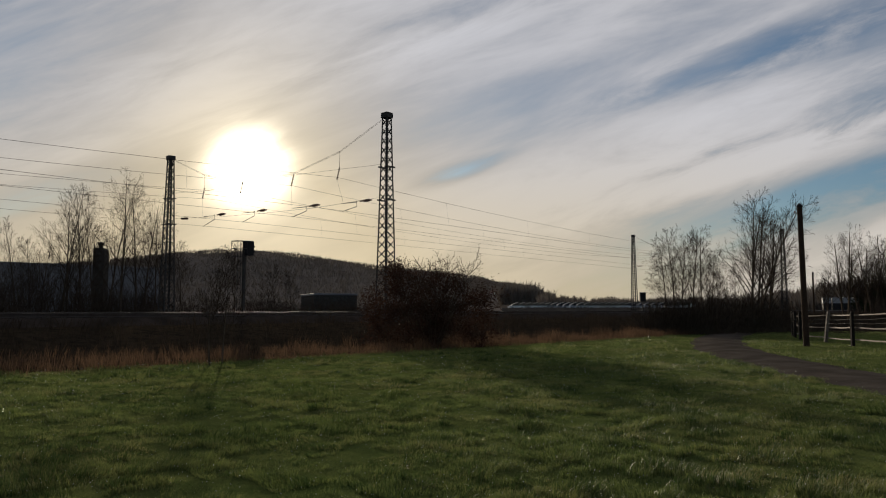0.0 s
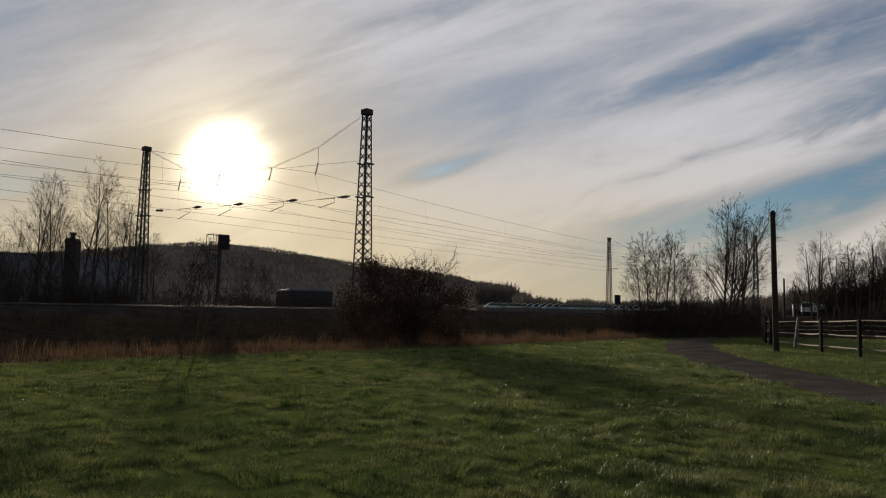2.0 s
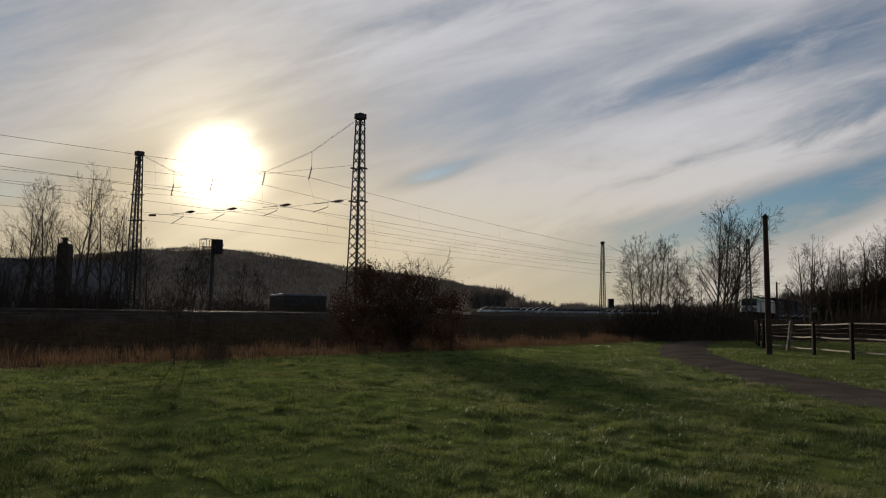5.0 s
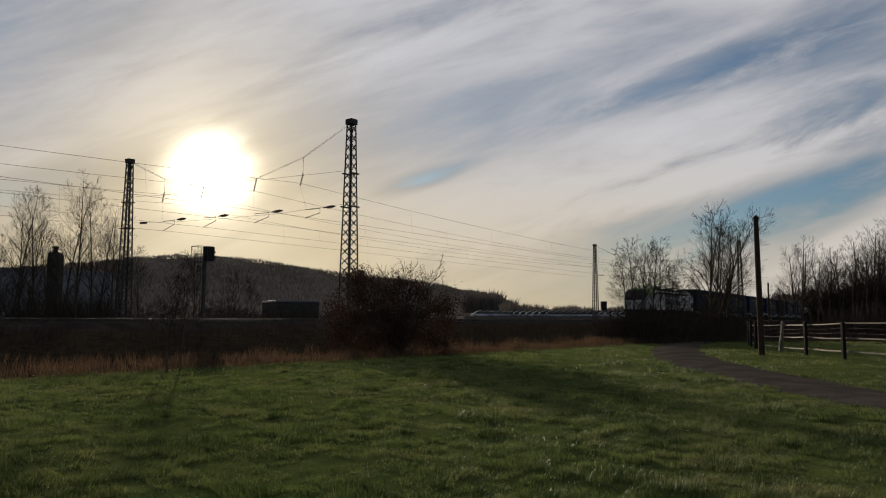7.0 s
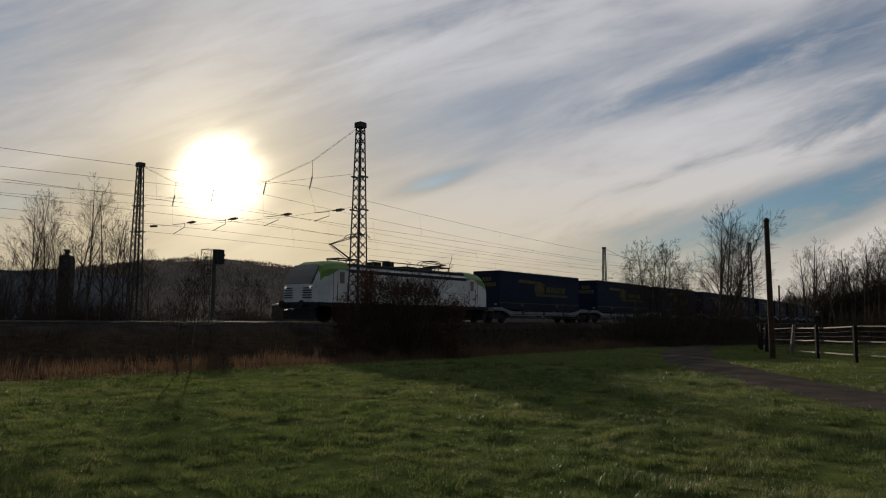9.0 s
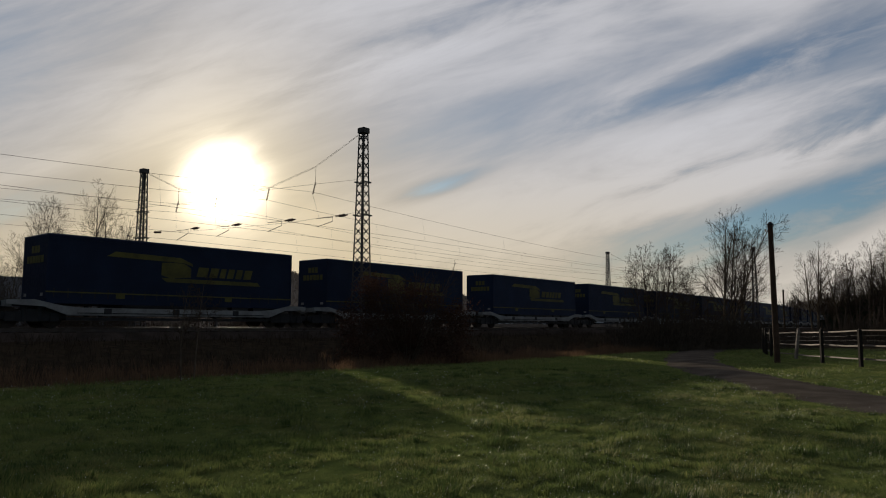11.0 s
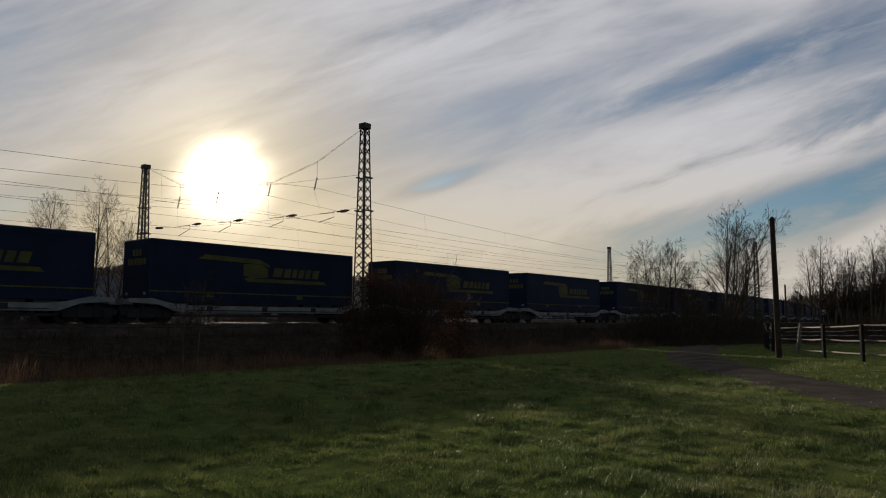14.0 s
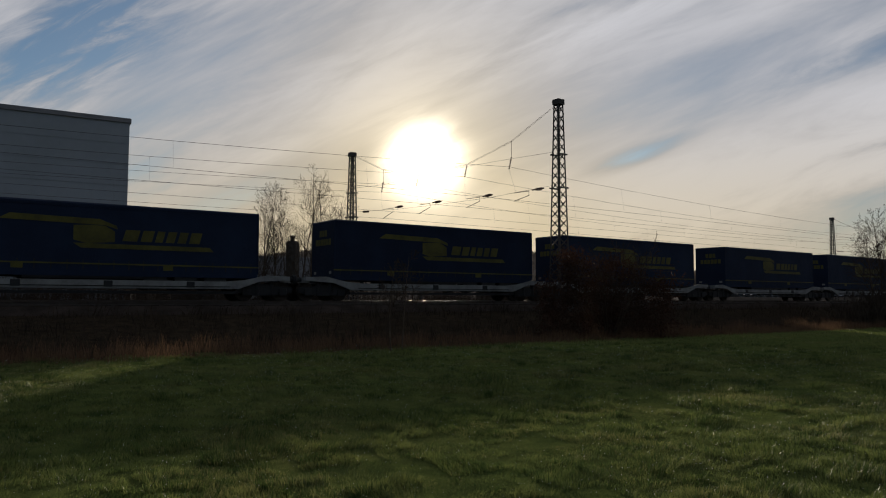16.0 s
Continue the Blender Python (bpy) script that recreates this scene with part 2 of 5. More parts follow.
MAT = dict(
    ground=ground_material(),
    grass=grass_material(),
    tuft=material("rank_grass", (0.060, 0.095, 0.026), (0.020, 0.036, 0.012), 0.5, scale=0.9, fine=6.0, through_light=0.3, spec=0.06),
    # dew is coloured white to stand for the glint of sunlit drops
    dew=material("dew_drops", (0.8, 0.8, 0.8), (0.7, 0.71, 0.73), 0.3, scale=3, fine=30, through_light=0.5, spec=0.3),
    dry=material("dry_grass", (0.15, 0.092, 0.054), (0.05, 0.032, 0.022), 0.9, scale=0.6, fine=5.0, through_light=0.35, spec=0.0),
    scrub=material("dead_scrub", (0.050, 0.038, 0.028), (0.020, 0.016, 0.013), 0.95, scale=0.6, fine=5.0, through_light=0.15, spec=0.0),
    asphalt=material("worn_track_surface", (0.078, 0.067, 0.056), (0.034, 0.029, 0.025), 0.98, scale=0.9, fine=22, bump=0.7, spec=0.0),
    ballast=material("ballast", (0.050, 0.040, 0.034), (0.018, 0.015, 0.013), 0.98, scale=1.0, fine=18, bump=1.0, spec=0.0),
    rail=material("rail_steel", (0.07, 0.06, 0.055), (0.04, 0.03, 0.026), 0.6, 0.3, scale=2, fine=30, spec=0.15),
    rust=material("rusty_steel", (0.09, 0.05, 0.03), (0.05, 0.03, 0.02), 0.85, 0.1, scale=3, fine=30),
    concrete=material("weathered_concrete", (0.075, 0.07, 0.063), (0.03, 0.028, 0.026), 0.98, scale=2, fine=30, bump=0.3, spec=0.0),
    mast=material("grey_painted_steel", (0.060, 0.058, 0.056), (0.034, 0.031, 0.029), 0.8, 0.0, scale=2, fine=20, spec=0.1),
    wire=material("weathered_copper_wire", (0.035, 0.03, 0.026), (0.025, 0.022, 0.02), 0.7, 0.3, scale=2, fine=20),
    porcelain=material("brown_porcelain", (0.08, 0.035, 0.02), (0.05, 0.025, 0.015), 0.3, scale=5, fine=30),
    bark=material("bark", (0.10, 0.078, 0.058), (0.045, 0.035, 0.027), 0.95, scale=4, fine=40, bump=0.4, spec=0.0),
    twig=material("twigs", (0.062, 0.046, 0.034), (0.030, 0.023, 0.018), 0.95, scale=4, fine=40, spec=0.0),
    leaf=material("withered_leaves", (0.060, 0.030, 0.019), (0.022, 0.013, 0.010), 0.85, scale=2, fine=12, through_light=0.2, spec=0.05),
    # near-black green of the leaf masses that stand for shade in the wood
    shade_leaf=material("shade_leaves", (0.022, 0.030, 0.016), (0.010, 0.015, 0.008), 0.95, scale=1, fine=8, spec=0.0),
    wood_far=material("bare_woodland", (0.150, 0.128, 0.110), (0.095, 0.083, 0.073), 0.98, scale=0.02, fine=0.3, spec=0.0),
    wood_twigs=material("far_twigs", (0.150, 0.128, 0.110), (0.115, 0.100, 0.086), 0.98, scale=0.01, fine=0.1, through_light=0.12, spec=0.0),
    field_far=material("far_field", (0.06, 0.075, 0.03), (0.035, 0.05, 0.02), 0.95, scale=0.01, fine=0.2, spec=0.05),
    timber=material("creosoted_timber", (0.060, 0.038, 0.026), (0.028, 0.019, 0.014), 0.9, scale=4, fine=45, bump=0.4, spec=0.05),
    post=material("dark_stained_post", (0.022, 0.018, 0.015), (0.012, 0.010, 0.009), 0.9, scale=4, fine=45, bump=0.3, spec=0.05),
    board=material("weathered_board", (0.17, 0.14, 0.115), (0.075, 0.060, 0.050), 0.7, scale=4, fine=45, bump=0.3, spec=0.12, per_object=0.25),
    white=material("white_loco_paint", (0.52, 0.52, 0.50), (0.34, 0.34, 0.33), 0.4, scale=0.8, fine=9, spec=0.3),
    green=material("lime_green_paint", (0.11, 0.20, 0.035), (0.08, 0.15, 0.03), 0.5, scale=0.8, fine=9, spec=0.3),
    dark=material("dark_grey_paint", (0.022, 0.023, 0.025), (0.012, 0.012, 0.013), 0.7, scale=1.5, fine=20, spec=0.12),
    black=material("black_lettering", (0.03, 0.03, 0.032), (0.02, 0.02, 0.02), 0.5, scale=2, fine=20),
    soot=material("brake_dust", (0.15, 0.145, 0.14), (0.30, 0.29, 0.28), 0.8, scale=2.5, fine=14, spec=0.1),
    glass=material("dark_windscreen", (0.010, 0.012, 0.015), (0.008, 0.010, 0.012), 0.10, scale=1, fine=5, spec=0.35),
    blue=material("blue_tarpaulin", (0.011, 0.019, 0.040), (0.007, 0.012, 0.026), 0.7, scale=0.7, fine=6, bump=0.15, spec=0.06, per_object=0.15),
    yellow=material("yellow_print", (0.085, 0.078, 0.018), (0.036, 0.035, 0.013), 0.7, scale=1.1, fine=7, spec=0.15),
    sill=material("grey_white_wagon_paint", (0.18, 0.185, 0.185), (0.085, 0.085, 0.085), 0.8, scale=1.2, fine=8, spec=0.15),
    wheel=material("wheel_steel", (0.035, 0.028, 0.024), (0.018, 0.015, 0.013), 0.8, 0.0, scale=3, fine=20, spec=0.1),
    tyre=material("rubber", (0.02, 0.02, 0.02), (0.015, 0.015, 0.015), 0.8, scale=3, fine=30),
    cladding=material("grey_sheet_cladding", (0.22, 0.24, 0.27), (0.18, 0.20, 0.22), 0.55, 0.0, scale=0.15, fine=1.5, spec=0.25),
    roof=material("dark_roof_sheet", (0.16, 0.16, 0.17), (0.11, 0.11, 0.12), 0.6, scale=0.3, fine=3),
    render=material("pale_render", (0.62, 0.60, 0.56), (0.50, 0.48, 0.45), 0.8, scale=0.4, fine=4),
    tile=material("roof_tile", (0.14, 0.07, 0.05), (0.09, 0.05, 0.04), 0.8, scale=0.5, fine=6),
    box=material("grey_box", (0.30, 0.31, 0.32), (0.22, 0.22, 0.23), 0.6, scale=2, fine=15),
    car=material("car_paint", (0.45, 0.47, 0.50), (0.34, 0.36, 0.40), 0.25, 0.3, scale=1, fine=8, spec=0.6, per_object=0.5),
    lamp=glow_material("headlight_glow", (1.0, 0.93, 0.8), 0.3),
)


# ---- mesh building ----
class Mesh:
    """Gathers vertices and faces of one part."""

    def __init__(self):
        self.v, self.f = [], []

    def add(self, verts, faces):
        k = len(self.v)
        self.v += [tuple(p) for p in verts]
        self.f += [tuple(i + k for i in face) for face in faces]
        return self

    def box(self, x0, x1, y0, y1, z0, z1, cut=0.0):
        """A block; cut chamfers its upright and top edges."""
        if cut <= 0:
            return self.add([(x, y, z) for z in (z0, z1) for y in (y0, y1) for x in (x0, x1)],
                            [(0, 2, 3, 1), (4, 5, 7, 6), (0, 1, 5, 4), (2, 6, 7, 3), (0, 4, 6, 2), (1, 3, 7, 5)])
        ring = lambda c, z: [(x0 + c, y0, z), (x1 - c, y0, z), (x1, y0 + c, z), (x1, y1 - c, z),
                             (x1 - c, y1, z), (x0 + c, y1, z), (x0, y1 - c, z), (x0, y0 + c, z)]
        inner = [(min(max(x, x0 + cut), x1 - cut), min(max(y, y0 + cut), y1 - cut), z1) for x, y, z in ring(cut, z1)]
        rings = [ring(cut, z0), ring(cut, z1 - cut), inner]
        return self.loft(rings)

    def loft(self, rings, caps=True):
        n = len(rings[0])
        verts = [p for r in rings for p in r]
        faces = [(i * n + j, i * n + (j + 1) % n, (i + 1) * n + (j + 1) % n, (i + 1) * n + j)
                 for i in range(len(rings) - 1) for j in range(n)]
        if caps:
            faces += [tuple(range(n - 1, -1, -1)), tuple((len(rings) - 1) * n + j for j in range(n))]
        return self.add(verts, faces)

    def tube(self, p, q, r0, r1=None, n=6, caps=True):
        r1 = r0 if r1 is None else r1
        p, q = Vector(p), Vector(q)
        w = q - p
        if w.length < 1e-6:
            return self
        w.normalize()
        a = w.cross(Vector((0, 0, 1)) if abs(w.z) < 0.9 else Vector((1, 0, 0))).normalized()
        b = w.cross(a)
        cs = [(math.cos(2 * math.pi * i / n), math.sin(2 * math.pi * i / n)) for i in range(n)]
        return self.loft([[p + (a * c + b * s) * r0 for c, s in cs], [q + (a * c + b * s) * r1 for c, s in cs]], caps)

    def line(self, pts, r, n=4):
        """A round bar bent through points."""
        pts = [Vector(p) for p in pts]
        rings = []
        for i, p in enumerate(pts):
            w = (pts[min(i + 1, len(pts) - 1)] - pts[max(i - 1, 0)]).normalized()
            a = w.cross(Vector((0, 0, 1)) if abs(w.z) < 0.9 else Vector((1, 0, 0))).normalized()
            b = w.cross(a)
            rings.append([p + (a * math.cos(2 * math.pi * k / n) + b * math.sin(2 * math.pi * k / n)) * r for k in range(n)])
        return self.loft(rings)

    def plate(self, outline, axis, lo, hi):
        """An outline of 2D points, thickened from lo to hi along an axis."""
        put = {"x": lambda a, b, t: (t, a, b), "y": lambda a, b, t: (a, t, b), "z": lambda a, b, t: (a, b, t)}[axis]
        return self.loft([[put(a, b, t) for a, b in outline] for t in (lo, hi)])

    def data(self, name, mat, smooth=False):
        me = bpy.data.meshes.new(name)
        me.from_pydata(self.v, [], self.f)
        me.materials.append(mat)
        bm = bmesh.new()
        bm.from_mesh(me)
        bmesh.ops.recalc_face_normals(bm, faces=bm.faces)
        bm.to_mesh(me)
        bm.free()
        if smooth:
            me.polygons.foreach_set("use_smooth", [True] * len(me.polygons))
        return me


def part(name, mesh, mat, parent, label="", smooth=False):
    ob = new(name, mesh.data(name, MAT[mat], smooth))
    ob.parent = parent
    return tagged(ob, label)


def thing(name, label, category, group="", at=None):
    ob = tagged(new(name), label, category, group)
    ob.empty_display_size = 0.3
    if at is not None:
        ob.matrix_basis = at
    return ob


def quick_mesh(name, verts, faces_flat, corners, mat):
    """A large mesh from arrays: verts (n, 3), faces with the same number of corners."""
    me = bpy.data.meshes.new(name)
    n = len(faces_flat) // corners
    me.vertices.add(len(verts))
    me.vertices.foreach_set("co", np.asarray(verts, np.float32).ravel())
    me.loops.add(len(faces_flat))
    me.loops.foreach_set("vertex_index", np.asarray(faces_flat, np.int32))
    me.polygons.add(n)
    me.polygons.foreach_set("loop_start", np.arange(0, n * corners, corners, dtype=np.int32))
    me.update(calc_edges=True)
    me.materials.append(MAT[mat])
    return me


# ---- the lie of the railway: a curve of wide radius ----
DIST, HEAD, BEND = 35.13, radians(42.99), radians(0.055)
RAIL = 1.37
TRACKS = (0.0, 4.6, 9.6, 13.9)


def along_track(s, off):
    th = HEAD - BEND * s
    x = -math.cos(HEAD) * DIST + (math.cos(th) - math.cos(HEAD)) / BEND - math.cos(th) * off
    y = math.sin(HEAD) * DIST - (math.sin(th) - math.sin(HEAD)) / BEND + math.sin(th) * off
    return x, y


def heading(s):
    """Turn about z, in degrees, of a thing whose x axis runs along the track."""
    return 90 - math.degrees(HEAD - BEND * s)


CENTRE = np.array(along_track(0, 1 / BEND))


def track_offset(x, y):
    """Metres beyond the first track's centre line (negative on the meadow's side), and the way along it."""
    dx, dy = np.asarray(x) - CENTRE[0], np.asarray(y) - CENTRE[1]
    r = np.hypot(dx, dy)
    return 1 / BEND - r, (HEAD - np.arctan2(-dy, dx)) / BEND


LANE = [(14.0, -14.0), (12.2, -2.0), (10.6, 6.0), (9.6, 11.5), (9.35, 15.4), (9.6, 18.4), (9.95, 22.0), (10.95, 28.5), (13.2, 36.0), (16.5, 44.0), (22.0, 54.0), (30.0, 66.0)]


def smooth_line(pts, n=10):
    out = []
    for i in range(len(pts) - 1):
        p = [Vector(pts[max(0, min(len(pts) - 1, i + k))]) for k in (-1, 0, 1, 2)]
        for j in range(n):
            t = j / n
            out.append(0.5 * (2 * p[1] + (p[2] - p[0]) * t + (2 * p[0] - 5 * p[1] + 4 * p[2] - p[3]) * t * t + (3 * p[1] - p[0] - 3 * p[2] + p[3]) * t ** 3))
    return out + [Vector(pts[-1])]


LANE_LINE = np.array([tuple(p) for p in smooth_line(LANE)])


def lane_distance(x, y):
    x, y = np.asarray(x, float), np.asarray(y, float)
    best = np.full(x.shape, 1e9)
    for px, py in LANE_LINE:
        best = np.minimum(best, np.hypot(x - px, y - py))
    return best


def step(v, a, b):
    t = np.clip((v - a) / (b - a), 0, 1)
    return t * t * (3 - 2 * t)


def ripple(x, y):
    """Soft hummocks of the meadow, between about -1 and 1."""
    return (np.sin(x * 1.3 + 0.7 * np.sin(y * 0.9)) * np.sin(y * 1.7 + 1.1 * np.sin(x * 0.6 + 2)) * 0.5
            + np.sin(x * 3.1 + y * 1.2 + 1.3 * np.sin(y * 2.1)) * np.sin(y * 3.7 - x * 0.8 + 0.9 * np.sin(x * 2.7)) * 0.35
            + np.sin(x * 0.31 + 1) * np.sin(y * 0.27 + 2) * 0.4)


def land(x, y):
    """Height of the ground."""
    x, y = np.asarray(x, float), np.asarray(y, float)
    off, s = track_offset(x, y)
    r = np.hypot(x, y)
    calm = step(lane_distance(x, y), 1.1, 2.4)
    z = ripple(x, y) * 0.028 * calm * step(-off, 3, 9) * (1 - step(r, 60, 120))
    z = z - 0.03 * (1 - calm)
    bank = step(off, -11.5, -3.6) * (1 - step(off, 19, 27) * 0.75)
    return z + bank * 0.82


# ---- ground ----
def build_ground():
    radii = [0.02]
    while radii[-1] < 4600:
        radii.append(radii[-1] * (1.022 if radii[-1] < 75 else 1.05) + (0.02 if radii[-1] > 1 else 0.2))
    az = np.radians(np.concatenate([np.arange(-52, 42, 0.4), np.arange(42, 308, 4.0)]))
    R, A = np.meshgrid(radii, az, indexing="ij")
    X, Y = R * np.sin(A), R * np.cos(A)
    Z = land(X, Y)
    nr, na = R.shape
    verts = np.stack([X, Y, Z], -1).reshape(-1, 3)
    i, j = np.meshgrid(np.arange(nr - 1), np.arange(na), indexing="ij")
    j2 = (j + 1) % na
    quads = np.stack([i * na + j, i * na + j2, (i + 1) * na + j2, (i + 1) * na + j], -1).reshape(-1)
    me = quick_mesh("ground", verts, quads, 4, "ground")
    off, s = track_offset(verts[:, 0], verts[:, 1])
    zone = step(off, -15.8, -14.4) * (1 - step(off, 24, 30))
    zone = np.maximum(zone, step(np.hypot(verts[:, 0], verts[:, 1]), 48, 60) * step(verts[:, 1], 20, 40) * 0.7)
    me.attributes.new("zone", "FLOAT", "POINT").data.foreach_set("value", zone.astype(np.float32))
    me.polygons.foreach_set("use_smooth", [True] * len(me.polygons))
    tagged(new("ground", me), "green winter meadow running up to a low dark railway bank", "ground", kind="structure")


def ribbon(name, s0, s1, ds, profile, mat):
    """A strip along the railway with a cross-section of (offset, height) points."""
    m = Mesh()
    n = int((s1 - s0) / ds) + 1
    m.loft([[(*along_track(s0 + i * ds, o), z) for o, z in profile] for i in range(n)])
    return m


def build_railway():
    bed = thing("railway_track_bed", "broad dark ballast bed carrying four parallel tracks", "track bed")
    bed["kind"] = "structure"
    part("ballast", ribbon("ballast", -60, 330, 6, [(-3.4, 0.55), (-2.0, 1.17), (17.3, 1.17), (19.2, 0.5), (19.2, 0.3), (-3.4, 0.3)], "ballast"), "ballast", bed)
    for o in TRACKS:
        for side in (-0.7525, 0.7525):
            c = o + side
            prof = [(c - 0.07, 1.195), (c - 0.07, 1.21), (c - 0.012, 1.235), (c - 0.012, 1.32), (c - 0.036, 1.335), (c - 0.036, RAIL),
                    (c + 0.036, RAIL), (c + 0.036, 1.335), (c + 0.012, 1.32), (c + 0.012, 1.235), (c + 0.07, 1.21), (c + 0.07, 1.195)]
            part("rail", ribbon("rail", -60, 330, 6, prof, "rail"), "rail", bed, "worn steel rail with a bright running face")
        m = Mesh()
        for k in range(330):
            s = -50 + k * 0.65
            x, y = along_track(s, o)
            a = radians(heading(s))
            c, sn = math.cos(a), math.sin(a)
            pts = [(x + c * u - sn * v, y + sn * u + c * v, z) for z in (1.06, 1.195) for v in (-1.3, 1.3) for u in (-0.12, 0.12)]
            m.add(pts, [(0, 2, 3, 1), (4, 5, 7, 6), (0, 1, 5, 4), (2, 6, 7, 3), (0, 4, 6, 2), (1, 3, 7, 5)])
        tagged(part("sleepers", m, "concrete", bed, "grey concrete sleepers"), kind="stuff")


def build_lane():
    m = Mesh()
    pts = [Vector(p) for p in smooth_line(LANE)]
    left, right = [], []
    for i, p in enumerate(pts):
        d = (pts[min(i + 1, len(pts) - 1)] - pts[max(i - 1, 0)]).normalized()
        n = Vector((-d.y, d.x))
        w = 1.2 + 0.08 * math.sin(i * 0.9) + 0.06 * math.sin(i * 2.3)
        left.append(p + n * w)
        right.append(p - n * (w + 0.05 * math.sin(i * 1.7)))
    rings = []
    for p, a, b in zip(pts, left, right):
        q1, q2 = a.lerp(b, 0.3), a.lerp(b, 0.7)
        rings.append([(a.x, a.y, -0.03), (q1.x, q1.y, 0.03), (p.x, p.y, 0.035), (q2.x, q2.y, 0.03), (b.x, b.y, -0.03), (b.x, b.y, -0.2), (a.x, a.y, -0.2)])
    m.loft(rings)
    ob = new("lane", m.data("lane", MAT["asphalt"], False))
    tagged(ob, "narrow worn grey farm lane bending through the grass", "lane", kind="structure")


build_ground()
build_railway()
build_lane()


# ---- overhead line ----
def lattice_mast(name, x, y, top, turn, label):
    """A tapered square lattice mast with angle legs and crossed braces."""
    z0 = float(land(x, y))
    m = thing(name, label, "railway mast", "overhead line masts", pose(x, y, z0, 0, 0, turn))
    h = top - z0
    half = lambda z: 0.46 + (0.20 - 0.46) * z / h
    part("foundation", Mesh().box(-0.75, 0.75, -0.75, 0.75, -0.4, 0.25, 0.05), "concrete", m)
    for sx in (-1, 1):
        for sy in (-1, 1):
            leg = Mesh()
            for (ax, ay) in ((1, 0), (0, 1)):
                def ring(z, t=0.012, w=0.10):
                    c = half(z)
                    x0, y0 = sx * c, sy * c
                    x1, y1 = x0 - sx * (w if ax else t), y0 - sy * (w if ay else t)
                    return [(x0, y0, z), (x1, y0, z), (x1, y1, z), (x0, y1, z)]
                leg.loft([ring(0.2), ring(h - 0.1)])
            part("leg", leg, "mast", m)
    n = int(h / 0.58)
    for face in range(4):
        for k in range(n):
            za, zb = 0.3 + k * (h - 0.6) / n, 0.3 + (k + 1) * (h - 0.6) / n
            a, b = half(za), half(zb)
            for s in (-1, 1):
                p, q = (s * a, a, za), (-s * b, b, zb)
                rot = lambda v: (v[0], v[1], v[2]) if face == 0 else (-v[1], v[0], v[2]) if face == 1 else (-v[0], -v[1], v[2]) if face == 2 else (v[1], -v[0], v[2])
                part("brace", Mesh().tube(rot(p), rot(q), 0.024, n=4, caps=False), "mast", m)
    part("cap", Mesh().box(-0.27, 0.27, -0.27, 0.27, h - 0.32, h, 0.03), "mast", m, "boxed steel mast head")
    for z in (9.96 - z0, 7.98 - z0):
        part("bracket", Mesh().box(-half(z) - 0.1, half(z) + 0.1, -half(z) - 0.08, -half(z) + 0.02, z - 0.04, z + 0.04).box(-half(z) - 0.1, half(z) + 0.1, half(z) - 0.02, half(z) + 0.08, z - 0.04, z + 0.04), "mast", m)
    return m


MASTS = {"a": (-3.35, 43.65), "b": (-20.85, 56.22), "c": (30.01, 116.84), "d": (49.74, 108.52)}
MAST_TOP = 13.25


def insulator(mesh, p, q, n=5, r=0.07):
    p, q = Vector(p), Vector(q)
    mesh.tube(p, q, 0.02, n=5)
    for i in range(n):
        a = p.lerp(q, (i + 0.2) / n)
        b = p.lerp(q, (i + 0.75) / n)
        mesh.tube(a, b, r, r * 0.45, 7)


